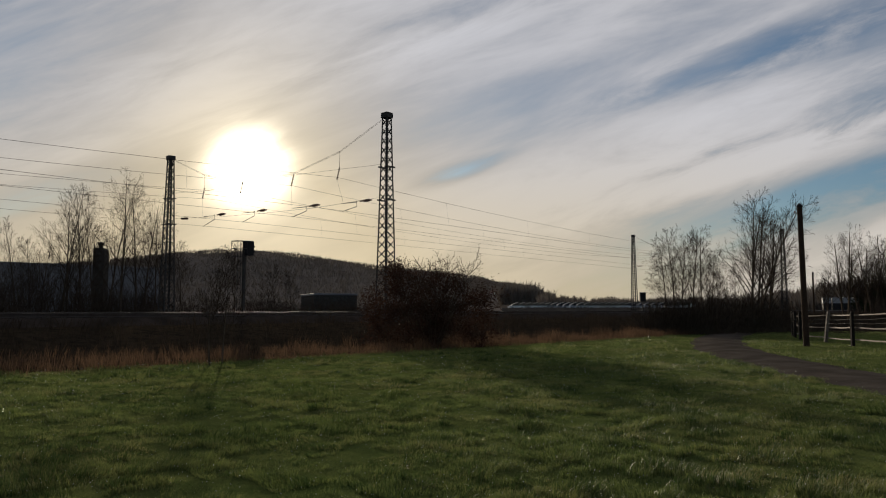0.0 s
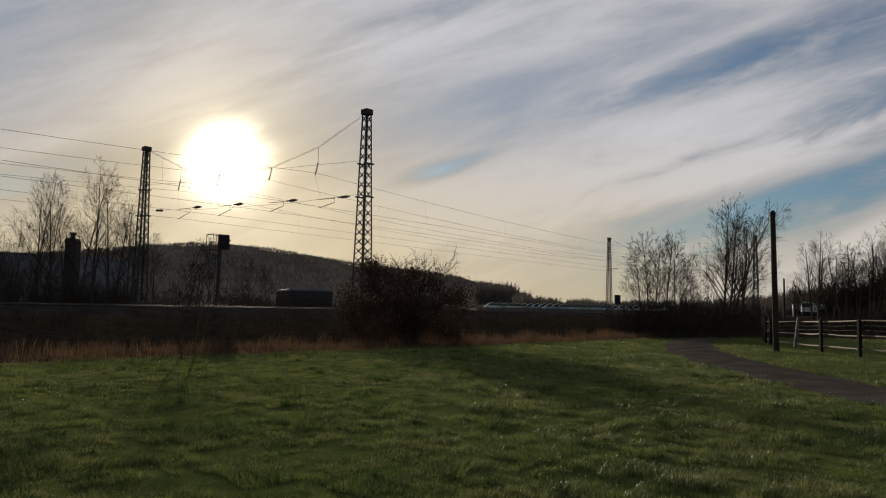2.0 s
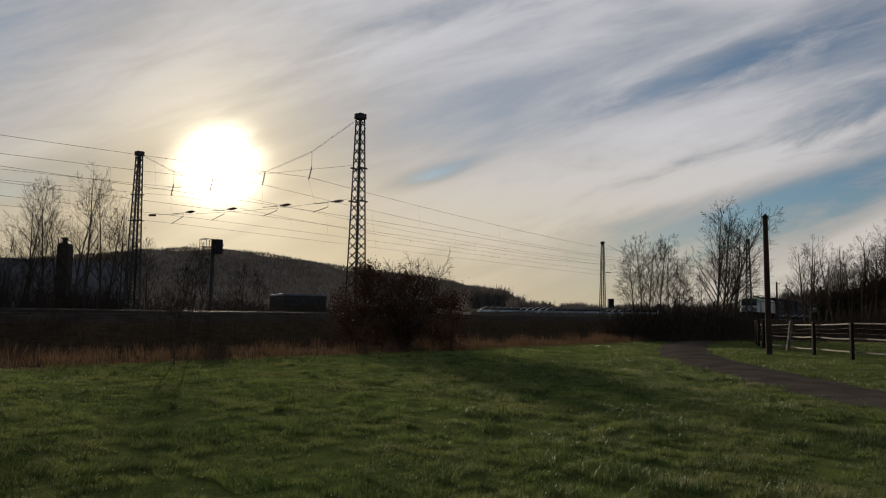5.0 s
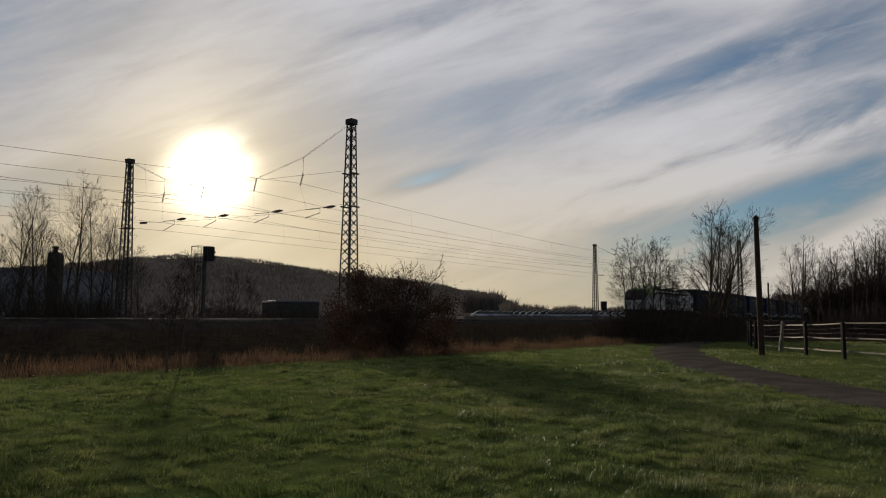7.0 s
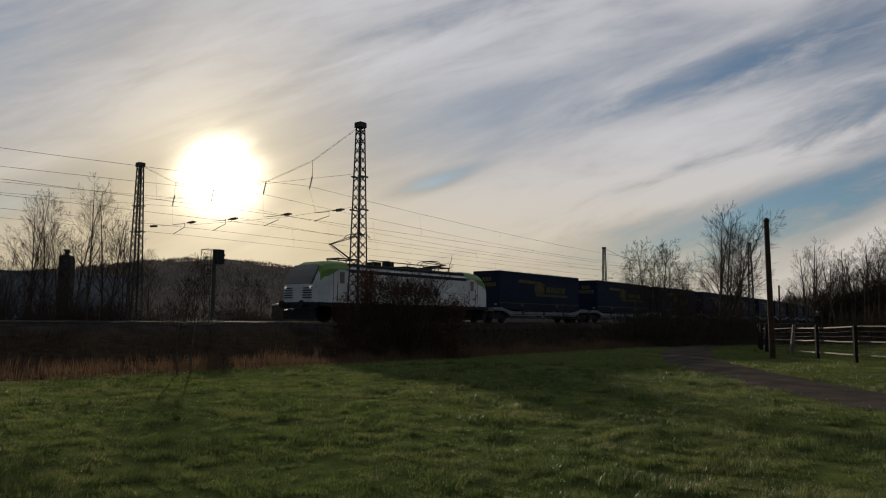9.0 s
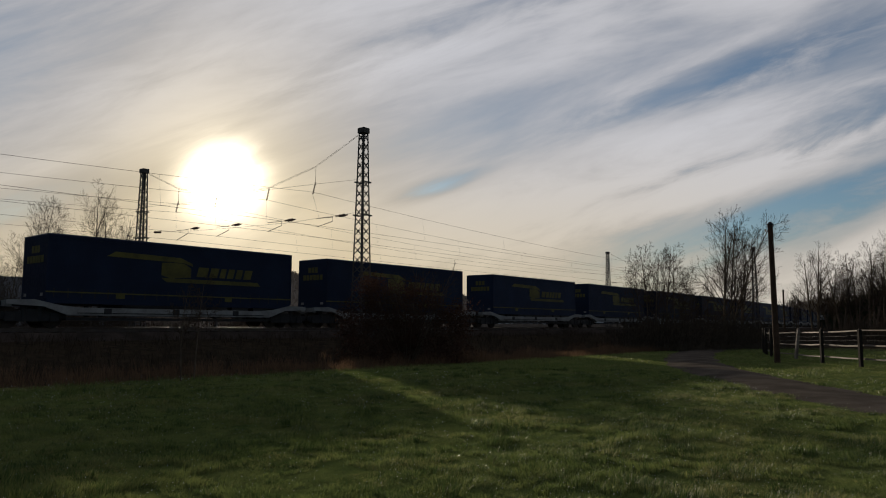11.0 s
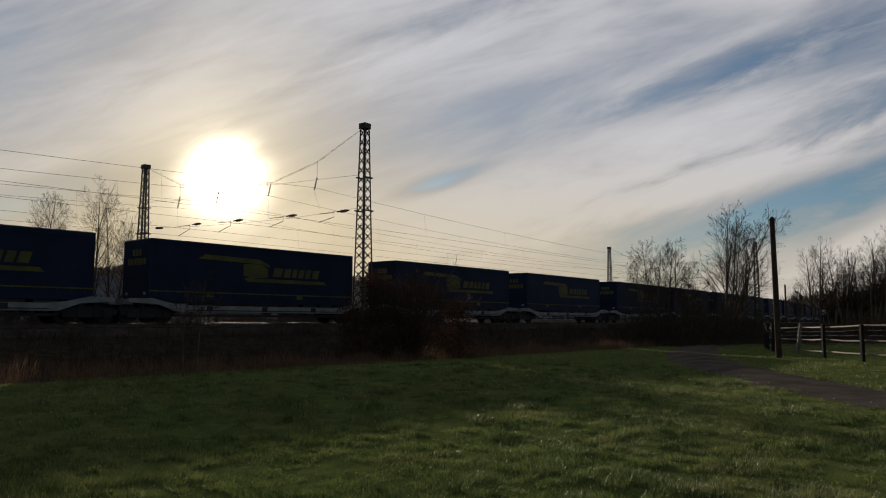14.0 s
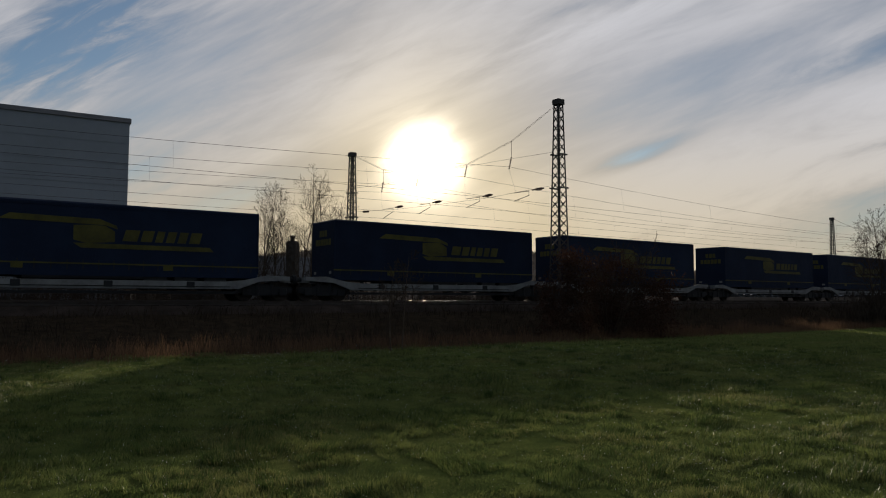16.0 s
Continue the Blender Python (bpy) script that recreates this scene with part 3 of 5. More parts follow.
def cross_span(pa, pb):
    """Hanging wires between two masts, with insulators and steady arms over each track."""
    A, B = Vector((*pa, 0)), Vector((*pb, 0))
    sp = thing("headspan", "slack cross-wires with brown insulators hung between two masts", "headspan", "headspans")
    (oa, sa), (ob_, sb) = track_offset(*pa), track_offset(*pb)
    where = lambda o, z: A.lerp(B, (o - oa) / (ob_ - oa)) + Vector((0, 0, z))
    knots = [(oa + 0.3, 12.95), (0.47, 11.40), (4.56, 10.47), (9.66, 10.47), (13.88, 11.34), (ob_ - 0.3, 12.97)]
    for dz in (0.0, -0.07):
        part("head_wire", Mesh().line([where(o, z + dz) for o, z in knots], 0.009), "wire", sp)
    part("upper_cross_wire", Mesh().line([where(o, z) for o, z in ((oa + 0.3, 10.18), (0.47, 10.26), (4.56, 10.33), (9.66, 10.22), (13.88, 10.16), (ob_ - 0.3, 10.34))], 0.008), "wire", sp)
    part("lower_cross_wire", Mesh().line([where(o, z) for o, z in ((oa + 0.3, 8.2), (2.6, 8.0), (7.4, 8.03), (12.1, 8.12), (ob_ - 0.3, 8.4))], 0.008), "wire", sp)
    level = lambda o: 8.08 + 0.013 * max(o, 0)
    for i, o in enumerate(TRACKS):
        top = knots[i + 1]
        part("hanger", Mesh().line([where(*top), where(top[0], 10.38)], 0.012), "wire", sp)
        ins = Mesh()
        insulator(ins, where(top[0], 10.38), where(top[0] + 0.22, 9.62), 8, 0.075)
        part("insulator", ins, "porcelain", sp, "stack of brown porcelain discs")
        part("tie_wire", Mesh().line([where(top[0] + 0.22, 9.62), where(o + 0.1, level(o))], 0.005, 3), "wire", sp)
        c, z = o + (0.27 if i == 0 else 0.0), level(o)
        arm = Mesh()
        arm.line([where(c - 1.25, z - 0.01), where(c, z)], 0.020, 5)
        arm.line([where(c - 1.25, z + 0.05), where(c - 1.25, z - 0.28), where(c, 7.56)], 0.022, 5)
        part("steady_arm", arm, "mast", sp)
        ins = Mesh()
        for u, v, r in ((-2.45, -2.25, 0.05), (-2.25, -1.75, 0.10), (-1.75, -1.5, 0.05)):
            insulator(ins, where(c + u, z + 0.03), where(c + v, z + 0.01), 4, r)
        part("arm_insulator", ins, "porcelain", sp, "brown ribbed rod insulator")
    ins = Mesh()
    insulator(ins, where(15.8, 8.27), where(16.6, 8.31), 6, 0.09)
    part("end_insulator", ins, "porcelain", sp, "brown ribbed rod insulator")
    return sp


def catenary(o, stations):
    """Carrying wire, contact wire and droppers over one track, past the supports."""
    c = thing("catenary", "thin dark carrying and contact wires with droppers above a track", "overhead wire", "overhead wires")
    carry, contact = [], []
    for k in range(len(stations) - 1):
        s0, s1 = stations[k], stations[k + 1]
        n = 16
        for i in range(n + (k == len(stations) - 2)):
            u = i / n
            s = s0 + (s1 - s0) * u
            zig = 0.25 * math.cos(math.pi * (k + u))
            carry.append((*along_track(s, o), 9.62 - 1.15 * 4 * u * (1 - u)))
            contact.append((*along_track(s, o + zig), 7.55 - 0.12 * 4 * u * (1 - u)))
    part("carrying_wire", Mesh().line(carry, 0.0085), "wire", c)
    part("contact_wire", Mesh().line(contact, 0.0085), "wire", c)
    for i in range(2, len(carry) - 1, 2):
        if i % 16:
            part("dropper", Mesh().line([carry[i], contact[i]], 0.004, 3), "wire", c)
    return c


def build_overhead():
    for k in "abcd":
        x, y = MASTS[k]
        off, s = track_offset(x, y)
        lattice_mast("lattice_mast", x, y, MAST_TOP, heading(float(s)), "tall tapered steel lattice mast carrying overhead wires")
    cross_span(MASTS["a"], MASTS["b"])
    cross_span(MASTS["d"], MASTS["c"])
    for o in TRACKS:
        catenary(o, (-52.0, 28.6, 110.5, 192.0, 274.0))


build_overhead()


# ---- train ----
def body_ring(x, hw, zb, zt, round_=0.5):
    return [(x, -hw, zb), (x, -hw, zt - round_), (x, -hw + 0.16 * hw, zt - 0.3 * round_), (x, -hw + 0.45 * hw, zt),
            (x, hw - 0.45 * hw, zt), (x, hw - 0.16 * hw, zt - 0.3 * round_), (x, hw, zt - round_), (x, hw, zb)]


def wheelset(parent, x, r, mat="wheel"):
    for side in (-1, 1):
        y = side * 0.7525
        w = Mesh()
        w.tube((x, y - 0.065, r), (x, y + 0.065, r), r, n=20)
        w.tube((x, y - 0.085 * side - 0.02, r), (x, y - 0.085 * side + 0.02, r), r + 0.028, n=20)
        w.tube((x, y + side * 0.05, r), (x, y + side * 0.16, r), 0.16, n=10)
        part("wheel", w, mat, parent)
    part("axle", Mesh().tube((x, -0.75, r), (x, 0.75, r), 0.08, n=8), mat, parent)


def bogie(parent, x, base, r, beam=0.62):
    b = Mesh()
    for side in (-1, 1):
        y = side * 1.0
        b.plate([(x - base / 2 - 0.5, r - 0.05), (x - base / 2 - 0.5, r + 0.2), (x - base / 4, r + 0.28), (x + base / 4, r + 0.28), (x + base / 2 + 0.5, r + 0.2),
                 (x + base / 2 + 0.5, r - 0.05), (x + base / 4, beam * 0.55), (x - base / 4, beam * 0.55)], "y", y - 0.07, y + 0.07)
        for sx in (-1, 1):
            b.box(x + sx * base / 2 - 0.2, x + sx * base / 2 + 0.2, y - 0.14, y + 0.14, r - 0.18, r + 0.18, 0.03)
            b.tube((x + sx * 0.35, y, beam * 0.6), (x + sx * 0.35, y, r + 0.45), 0.12, n=8)
    b.box(x - 0.3, x + 0.3, -1.0, 1.0, r - 0.1, r + 0.35)
    f = part("bogie", b, "dark", parent, "dark steel bogie frame")
    wheelset(f, x - base / 2, r)
    wheelset(f, x + base / 2, r)
    return f


def buffers(parent, x, way):
    for y in (-0.875, 0.875):
        m = Mesh()
        m.tube((x, y, 1.05), (x + way * 0.42, y, 1.05), 0.11, n=10)
        m.tube((x + way * 0.42, y, 1.05), (x + way * 0.5, y, 1.05), 0.25, 0.22, n=14)
        part("buffer", m, "dark", parent)
    part("coupling", Mesh().tube((x, 0, 1.03), (x + way * 0.35, 0, 0.95), 0.05, n=6).tube((x + way * 0.35, 0, 0.97), (x + way * 0.4, 0, 0.6), 0.04, n=6), "dark", parent)


def pantograph(parent, x, raised, way):
    p = part("pantograph", Mesh().box(x - 0.9, x + 0.9, -0.55, -0.48, 3.92, 4.0).box(x - 0.9, x + 0.9, 0.48, 0.55, 3.92, 4.0)
             .box(x - 0.85, x - 0.75, -0.55, 0.55, 3.92, 4.0).box(x + 0.75, x + 0.85, -0.55, 0.55, 3.92, 4.0), "dark", parent, "folding current collector on the roof")
    for dx in (-0.8, 0.8):
        for y in (-0.5, 0.5):
            ins = Mesh()
            insulator(ins, (x + dx, y, 3.62), (x + dx, y, 3.93), 4, 0.09)
            part("insulator", ins, "porcelain", p)
    if raised:
        foot, knee, head = (x + way * 0.75, 0, 4.0), (x - way * 1.05, 0, 4.85), (x + way * 1.2, 0, 5.58)
    else:
        foot, knee, head = (x + way * 0.75, 0, 4.0), (x - way * 0.9, 0, 4.22), (x + way * 0.9, 0, 4.3)
    part("lower_arm", Mesh().tube(foot, knee, 0.055, 0.045, 6).tube((foot[0] - way * 0.35, 0.06, foot[2]), (knee[0], 0.06, knee[2] - 0.08), 0.02, n=5), "dark", p)
    up = Mesh()
    for s in (-1, 1):
        up.tube((knee[0], s * 0.1, knee[2]), (head[0], s * 0.42, head[2]), 0.03, 0.022, 6)
    up.tube((knee[0], -0.12, knee[2]), (knee[0], 0.12, knee[2]), 0.05, n=6)
    part("upper_arm", up, "dark", p)
    hd = Mesh()
    for dx in (-0.22, 0.22):
        hd.line([(head[0] + dx, -0.98, head[2] - 0.18), (head[0] + dx, -0.75, head[2] + 0.02), (head[0] + dx, -0.5, head[2] + 0.08), (head[0] + dx, 0.5, head[2] + 0.08), (head[0] + dx, 0.75, head[2] + 0.02), (head[0] + dx, 0.98, head[2] - 0.18)], 0.025, 5)
    hd.tube((head[0] - 0.22, -0.4, head[2]), (head[0] + 0.22, -0.4, head[2]), 0.02).tube((head[0] - 0.22, 0.4, head[2]), (head[0] + 0.22, 0.4, head[2]), 0.02)
    part("collector_head", hd, "dark", p)


LOCO = 18.5


def locomotive():
    t = thing("locomotive", "white electric locomotive with lime green cab roofs and dark skirts", "locomotive")
    mx = lambda x: LOCO - x
    shape = [(0.52, 1.22, 1.18, 2.05, 0.22), (0.55, 1.30, 1.18, 2.30, 0.26), (0.72, 1.38, 1.18, 2.72, 0.30), (0.98, 1.44, 1.18, 3.18, 0.36), (1.25, 1.48, 1.18, 3.47, 0.42),
             (1.65, 1.50, 1.18, 3.65, 0.5), (2.3, 1.50, 1.18, 3.72, 0.5), (3.3, 1.50, 1.18, 3.72, 0.5)]
    m = Mesh()
    rings = [body_ring(x, hw, zb, zt, r) for x, hw, zb, zt, r in shape]
    rings += [body_ring(3.31, 1.50, 1.18, 3.52, 0.3), body_ring(mx(3.31), 1.50, 1.18, 3.52, 0.3)]
    rings += [body_ring(mx(x), hw, zb, zt, r) for x, hw, zb, zt, r in reversed(shape)]
    body = part("body", m.loft(rings), "white", t)
    # lime green hood that wraps each cab roof and its corner
    for f in ((lambda x: x), mx):
        g = Mesh()
        gr = []
        for x, hw, zb, zt, r in shape[3:]:
            gr.append([(f(x), -hw - 0.006, zt - r - 0.1 - (0.28 if x < 2.3 else 0.02)), (f(x), -hw - 0.006, zt - r), (f(x), -hw * 0.84 - 0.004, zt - 0.3 * r + 0.006), (f(x), -hw * 0.55, zt + 0.007),
                       (f(x), hw * 0.55, zt + 0.007), (f(x), hw * 0.84 + 0.004, zt - 0.3 * r + 0.006), (f(x), hw + 0.006, zt - r), (f(x), hw + 0.006, zt - r - 0.1 - (0.28 if x < 2.3 else 0.02))])
        g.loft(gr, caps=False)
        part("cab_roof", g, "green", t, "lime green cab roof hood")
        w = Mesh()
        sc = [(0.55, 1.20, 2.27), (0.70, 1.26, 2.68), (0.95, 1.24, 3.12), (1.20, 1.05, 3.42)]
        w.loft([[(f(x) - (0.035 if f(1) < 5 else -0.035), -h, z + 0.02), (f(x) - (0.035 if f(1) < 5 else -0.035), h, z + 0.02), (f(x) + (0.05 if f(1) < 5 else -0.05), h, z - 0.05), (f(x) + (0.05 if f(1) < 5 else -0.05), -h, z - 0.05)] for x, h, z in sc])
        part("windscreen", w, "glass", t, "large dark raked windscreen")
        for k in range(5):
            z = 1.42 + k * 0.14
            for s in (-1, 1):
                part("grille_slat", Mesh().box(min(f(0.49), f(0.6)), max(f(0.49), f(0.6)), s * 0.85 - 0.38, s * 0.85 + 0.38, z, z + 0.06), "dark", t)
        for s in (-1, 1):
            part("headlight", Mesh().tube((f(0.60), s * 1.12, 2.05), (f(0.49), s * 1.12, 2.05), 0.085, n=12), "lamp" if f(1) < 5 else "glass", t, "round headlight")
            d = Mesh().box(min(f(2.35), f(3.0)), max(f(2.35), f(3.0)), s * 1.515 - 0.012, s * 1.515 + 0.012, 1.30, 3.18)
            door = part("cab_door", d, "white", t)
            part("door_window", Mesh().box(min(f(2.5), f(2.85)), max(f(2.5), f(2.85)), s * 1.53 - 0.012, s * 1.53 + 0.012, 2.35, 3.02, 0.0), "glass", door, "tall dark door window")
            part("handrail", Mesh().tube((f(2.28), s * 1.56, 1.3), (f(2.28), s * 1.56, 2.4), 0.018).tube((f(3.07), s * 1.56, 1.3), (f(3.07), s * 1.56, 2.4), 0.018), "dark", t)
            part("side_seam", Mesh().box(f(1.98) - 0.012, f(1.98) + 0.012, s * 1.505 - 0.006, s * 1.505 + 0.006, 1.2, 3.0), "dark", t)
        part("bumper_beam", Mesh().box(min(f(0.42), f(0.95)), max(f(0.42), f(0.95)), -1.38, 1.38, 0.82, 1.2, 0.06), "dark", t)
        part("snow_plough", Mesh().plate([(f(0.5), 0.18), (f(0.42), 0.7), (f(0.9), 0.8), (f(0.9), 0.2)], "y", -1.2, 1.2), "dark", t)
    part("skirt", Mesh().box(0.9, LOCO - 0.9, -1.46, 1.46, 0.98, 1.20), "dark", t, "dark grey frame skirt")
    part("roof_edge", Mesh().box(3.35, LOCO - 3.35, -1.36, 1.36, 3.44, 3.62, 0.08), "dark", t, "dark grey roof deck")
    for s in (-1, 1):
        part("roof_band", Mesh().box(3.34, LOCO - 3.34, s * 1.503 - 0.01, s * 1.503 + 0.01, 3.02, 3.23), "dark", t, "dark grey band under the roof")
    part("underframe", Mesh().box(7.2, 11.8, -1.25, 1.25, 0.35, 1.0, 0.08), "dark", t)
    for s in (-1, 1):
        # company name, kept as plain bars of its size
        x = 7.4
        for wd in (0.60, 0.70, 0.55, 0.58, 0.63, 0.70, 0.24, 0.68):
            part("lettering", Mesh().box(x, x + wd - 0.17, s * 1.512 - 0.006, s * 1.512 + 0.006, 1.82, 2.36), "black", t, "black lettering kept as bars")
            x += wd
        for x in (6.7, 10.2):
            part("dust_streak", Mesh().plate([(x + 0.2, 1.75), (x, 2.2), (x + 0.1, 2.8), (x - 0.1, 3.1), (x + 1.3, 3.12), (x + 1.1, 2.75), (x + 1.2, 2.45), (x + 0.8, 2.15), (x + 0.7, 1.8)], "y", s * 1.504 - 0.003, s * 1.504 + 0.003), "soot", t, "grey brake-dust streak")
    pantograph(t, 4.1, True, 1)
    pantograph(t, LOCO - 5.0, False, -1)
    eq = [(6.6, 7.2, 0.5, 3.95), (8.0, 8.25, 0.3, 4.12), (8.5, 8.7, 0.25, 4.05), (9.2, 10.6, 0.7, 3.8), (11.2, 12.2, 0.6, 3.82), (12.6, 12.8, 0.2, 3.9)]
    for a, b, w, z in eq:
        part("roof_box", Mesh().box(a, b, -w, w, 3.6, z, 0.05), "dark", t)
    part("roof_line", Mesh().tube((6.0, -0.45, 4.02), (13.0, -0.45, 3.98), 0.035), "dark", t, "high-voltage roof bar")
    for x in (6.4, 8.1, 9.8, 11.5):
        ins = Mesh()
        insulator(ins, (x, -0.45, 3.6), (x, -0.45, 4.0), 4, 0.08)
        part("roof_insulator", ins, "porcelain", t)
    bogie(t, 4.75, 3.0, 0.625)
    bogie(t, LOCO - 4.75, 3.0, 0.625)
    buffers(t, 0.5, -1)
    buffers(t, LOCO - 0.5, 1)
    return t


TRAILER = 13.2


WAGON = 15.95


def pocket_wagon(outer):
    """One half of an articulated pocket wagon: fish-bellied side sills over bogies."""
    t = thing("pocket_wagon", "low pocket wagon with pale grey sills and dark bogies", "wagon", "train wagons")
    L = WAGON
    for s in (-1, 1):
        y = s * 1.30
        out = [(0.1, 1.18), (1.2, 1.22), (2.3, 0.98), (3.2, 0.90), (L - 3.2, 0.90), (L - 2.3, 0.98), (L - 1.2, 1.22), (L - 0.1, 1.18), (L - 0.1, 1.0), (L - 1.6, 0.92), (L - 2.6, 0.56), (2.6, 0.56), (1.6, 0.92), (0.1, 1.0)]
        part("side_sill", Mesh().plate(out, "y", y - 0.06, y + 0.06), "sill", t, "pale grey fish-bellied side sill")
        for k in range(3):
            x = 4.2 + k * 3.4
            part("sill_bracket", Mesh().box(x, x + 0.35, y - 0.09, y + 0.09, 0.62, 0.88, 0.02), "dark", t)
        part("hook_rail", Mesh().tube((3.0, s * 1.38, 0.66), (L - 3.0, s * 1.38, 0.66), 0.02), "dark", t)
    part("pocket_floor", Mesh().box(2.6, L - 2.6, -1.24, 1.24, 0.34, 0.46).box(0.2, 2.6, -0.7, 0.7, 0.95, 1.08).box(L - 2.6, L - 0.2, -0.7, 0.7, 0.95, 1.08), "dark", t)
    for xa in (0.05, L - 0.35):
        part("headstock", Mesh().box(xa, xa + 0.3, -1.25, 1.25, 0.9, 1.16), "sill", t)
    bogie(t, 1.25, 1.8, 0.46, 0.5)
    bogie(t, L - 1.25, 1.8, 0.46, 0.5)
    buffers(t, L - 0.1 if outer > 0 else 0.1, outer)
    return t


def trailer():
    """A curtain-sided semitrailer body riding in the wagon's pocket."""
    t = thing("semi_trailer", "dark blue curtain-sided semitrailer with yellow print, carried on a wagon", "trailer", "semitrailers on the train")
    L, W, z0, z1 = TRAILER, 1.27, 1.18, 4.12
    b = Mesh().box(0, L, -W, W, z0 - 0.12, z1, 0.07)
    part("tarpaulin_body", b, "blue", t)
    for s in (-1, 1):
        for k in range(22):
            x = 0.35 + k * (L - 0.7) / 21
            part("curtain_strap", Mesh().box(x - 0.025, x + 0.025, s * (W + 0.008) - 0.005, s * (W + 0.008) + 0.005, z0 + 0.14, z0 + 0.55), "dark", t)
        part("top_rail", Mesh().box(0.04, L - 0.04, s * (W + 0.012) - 0.012, s * (W + 0.012) + 0.012, z1 - 0.2, z1 - 0.08), "blue", t)
        part("side_rail", Mesh().box(0, L, s * (W - 0.01) - 0.03, s * (W - 0.01) + 0.03, z0 + 0.36, z0 + 0.42), "yellow", t, "thin dull yellow lower rail")
        part("side_guard", Mesh().box(3.5, L - 4.8, s * (W - 0.06) - 0.02, s * (W - 0.06) + 0.02, z0 - 0.22, z0 - 0.08), "dark", t)
        y0, y1 = sorted((s * (W + 0.004), s * (W + 0.016)))
        # company sign, kept as plain shapes: a swept band, a letter block and bars
        f = (lambda x: x) if s < 0 else (lambda x: L - x)
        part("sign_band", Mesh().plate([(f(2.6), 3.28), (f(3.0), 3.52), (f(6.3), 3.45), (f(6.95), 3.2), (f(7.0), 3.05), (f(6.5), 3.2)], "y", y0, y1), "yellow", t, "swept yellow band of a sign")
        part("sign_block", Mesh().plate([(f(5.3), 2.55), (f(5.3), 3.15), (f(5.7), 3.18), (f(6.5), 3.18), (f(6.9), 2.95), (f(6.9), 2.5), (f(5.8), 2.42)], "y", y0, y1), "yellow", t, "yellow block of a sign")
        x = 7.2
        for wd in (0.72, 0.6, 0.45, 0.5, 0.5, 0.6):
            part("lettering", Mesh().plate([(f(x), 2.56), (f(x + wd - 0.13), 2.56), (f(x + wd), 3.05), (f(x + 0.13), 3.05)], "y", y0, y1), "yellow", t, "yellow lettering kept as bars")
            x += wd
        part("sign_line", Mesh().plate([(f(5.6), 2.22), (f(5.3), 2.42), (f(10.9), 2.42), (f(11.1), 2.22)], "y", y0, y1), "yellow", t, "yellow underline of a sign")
        for x in (3.1, 8.9):
            part("marker_plate", Mesh().box(x, x + 0.42, y0 - 0.004, y1 + 0.004, z0 + 0.16, z0 + 0.38), "yellow", t, "small yellow reflective plate")
    for x, way in ((0, -1), (L, 1)):
        xs = sorted((x + way * 0.002, x + way * 0.014))
        for z, n in ((3.3, 3), (2.85, 6)):
            w = 0.24
            for k in range(n):
                y = (k - n / 2) * (w + 0.06)
                part("end_lettering", Mesh().box(*xs, y, y + w, z, z + 0.32), "yellow", t, "yellow lettering kept as bars")
        for ya, yb in ((-W - 0.012, -W + 0.08), (W - 0.08, W + 0.012)):
            part("corner_post", Mesh().box(min(x, x - way * 0.1), max(x, x - way * 0.1), ya, yb, z0 + 0.1, z1 - 0.02), "blue", t)
        part("end_lamp", Mesh().box(*xs, -1.0, -0.75, z0 + 0.2, z0 + 0.34).box(*xs, 0.75, 1.0, z0 + 0.2, z0 + 0.34), "sill", t)
    part("chassis", Mesh().box(0.8, L - 0.4, -0.45, 0.45, z0 - 0.16, z0 + 0.12), "dark", t)
    for k in range(3):
        x = L - 4.6 + k * 1.31
        for s in (-1, 1):
            part("tyre", Mesh().tube((x, s * 0.85, 0.98), (x, s * 1.2, 0.98), 0.5, n=18), "tyre", t)
    part("landing_leg", Mesh().box(2.6, 2.75, -0.8, -0.65, 0.5, z0).box(2.6, 2.75, 0.65, 0.8, 0.5, z0), "dark", t)
    return t


SPEED, NOSE = 25.7, 258.04
STARTS = [base + 32.93 * j for j in range(10) for base in (20.4, 37.5)]
train = locomotive()
wagons, trailers = [pocket_wagon(1), pocket_wagon(-1)], [trailer()]
for k in range(1, len(STARTS)):
    if k > 1:
        wagons.append(copy_thing(wagons[k % 2], Matrix()))
    trailers.append(copy_thing(trailers[0], Matrix()))


def on_rails(s, length):
    """Pose of a vehicle of that length whose leading end is s metres along the first track."""
    mid = s + length / 2
    a = radians(heading(mid))
    x, y = along_track(mid, -length * length / 8 * BEND * 0.33)
    return pose(x - math.cos(a) * length / 2, y - math.sin(a) * length / 2, RAIL, 0, 0, heading(mid))


def motions():
    way = [(t, NOSE - SPEED * t) for t in range(17)]
    walk(train, [(t, on_rails(s + 0.55, LOCO)) for t, s in way])
    for k, (start, w, b) in enumerate(zip(STARTS, wagons, trailers)):
        walk(w, [(t, on_rails(s + start - (1.65 if k % 2 else 1.1), WAGON)) for t, s in way])
        walk(b, [(t, on_rails(s + start, TRAILER)) for t, s in way])


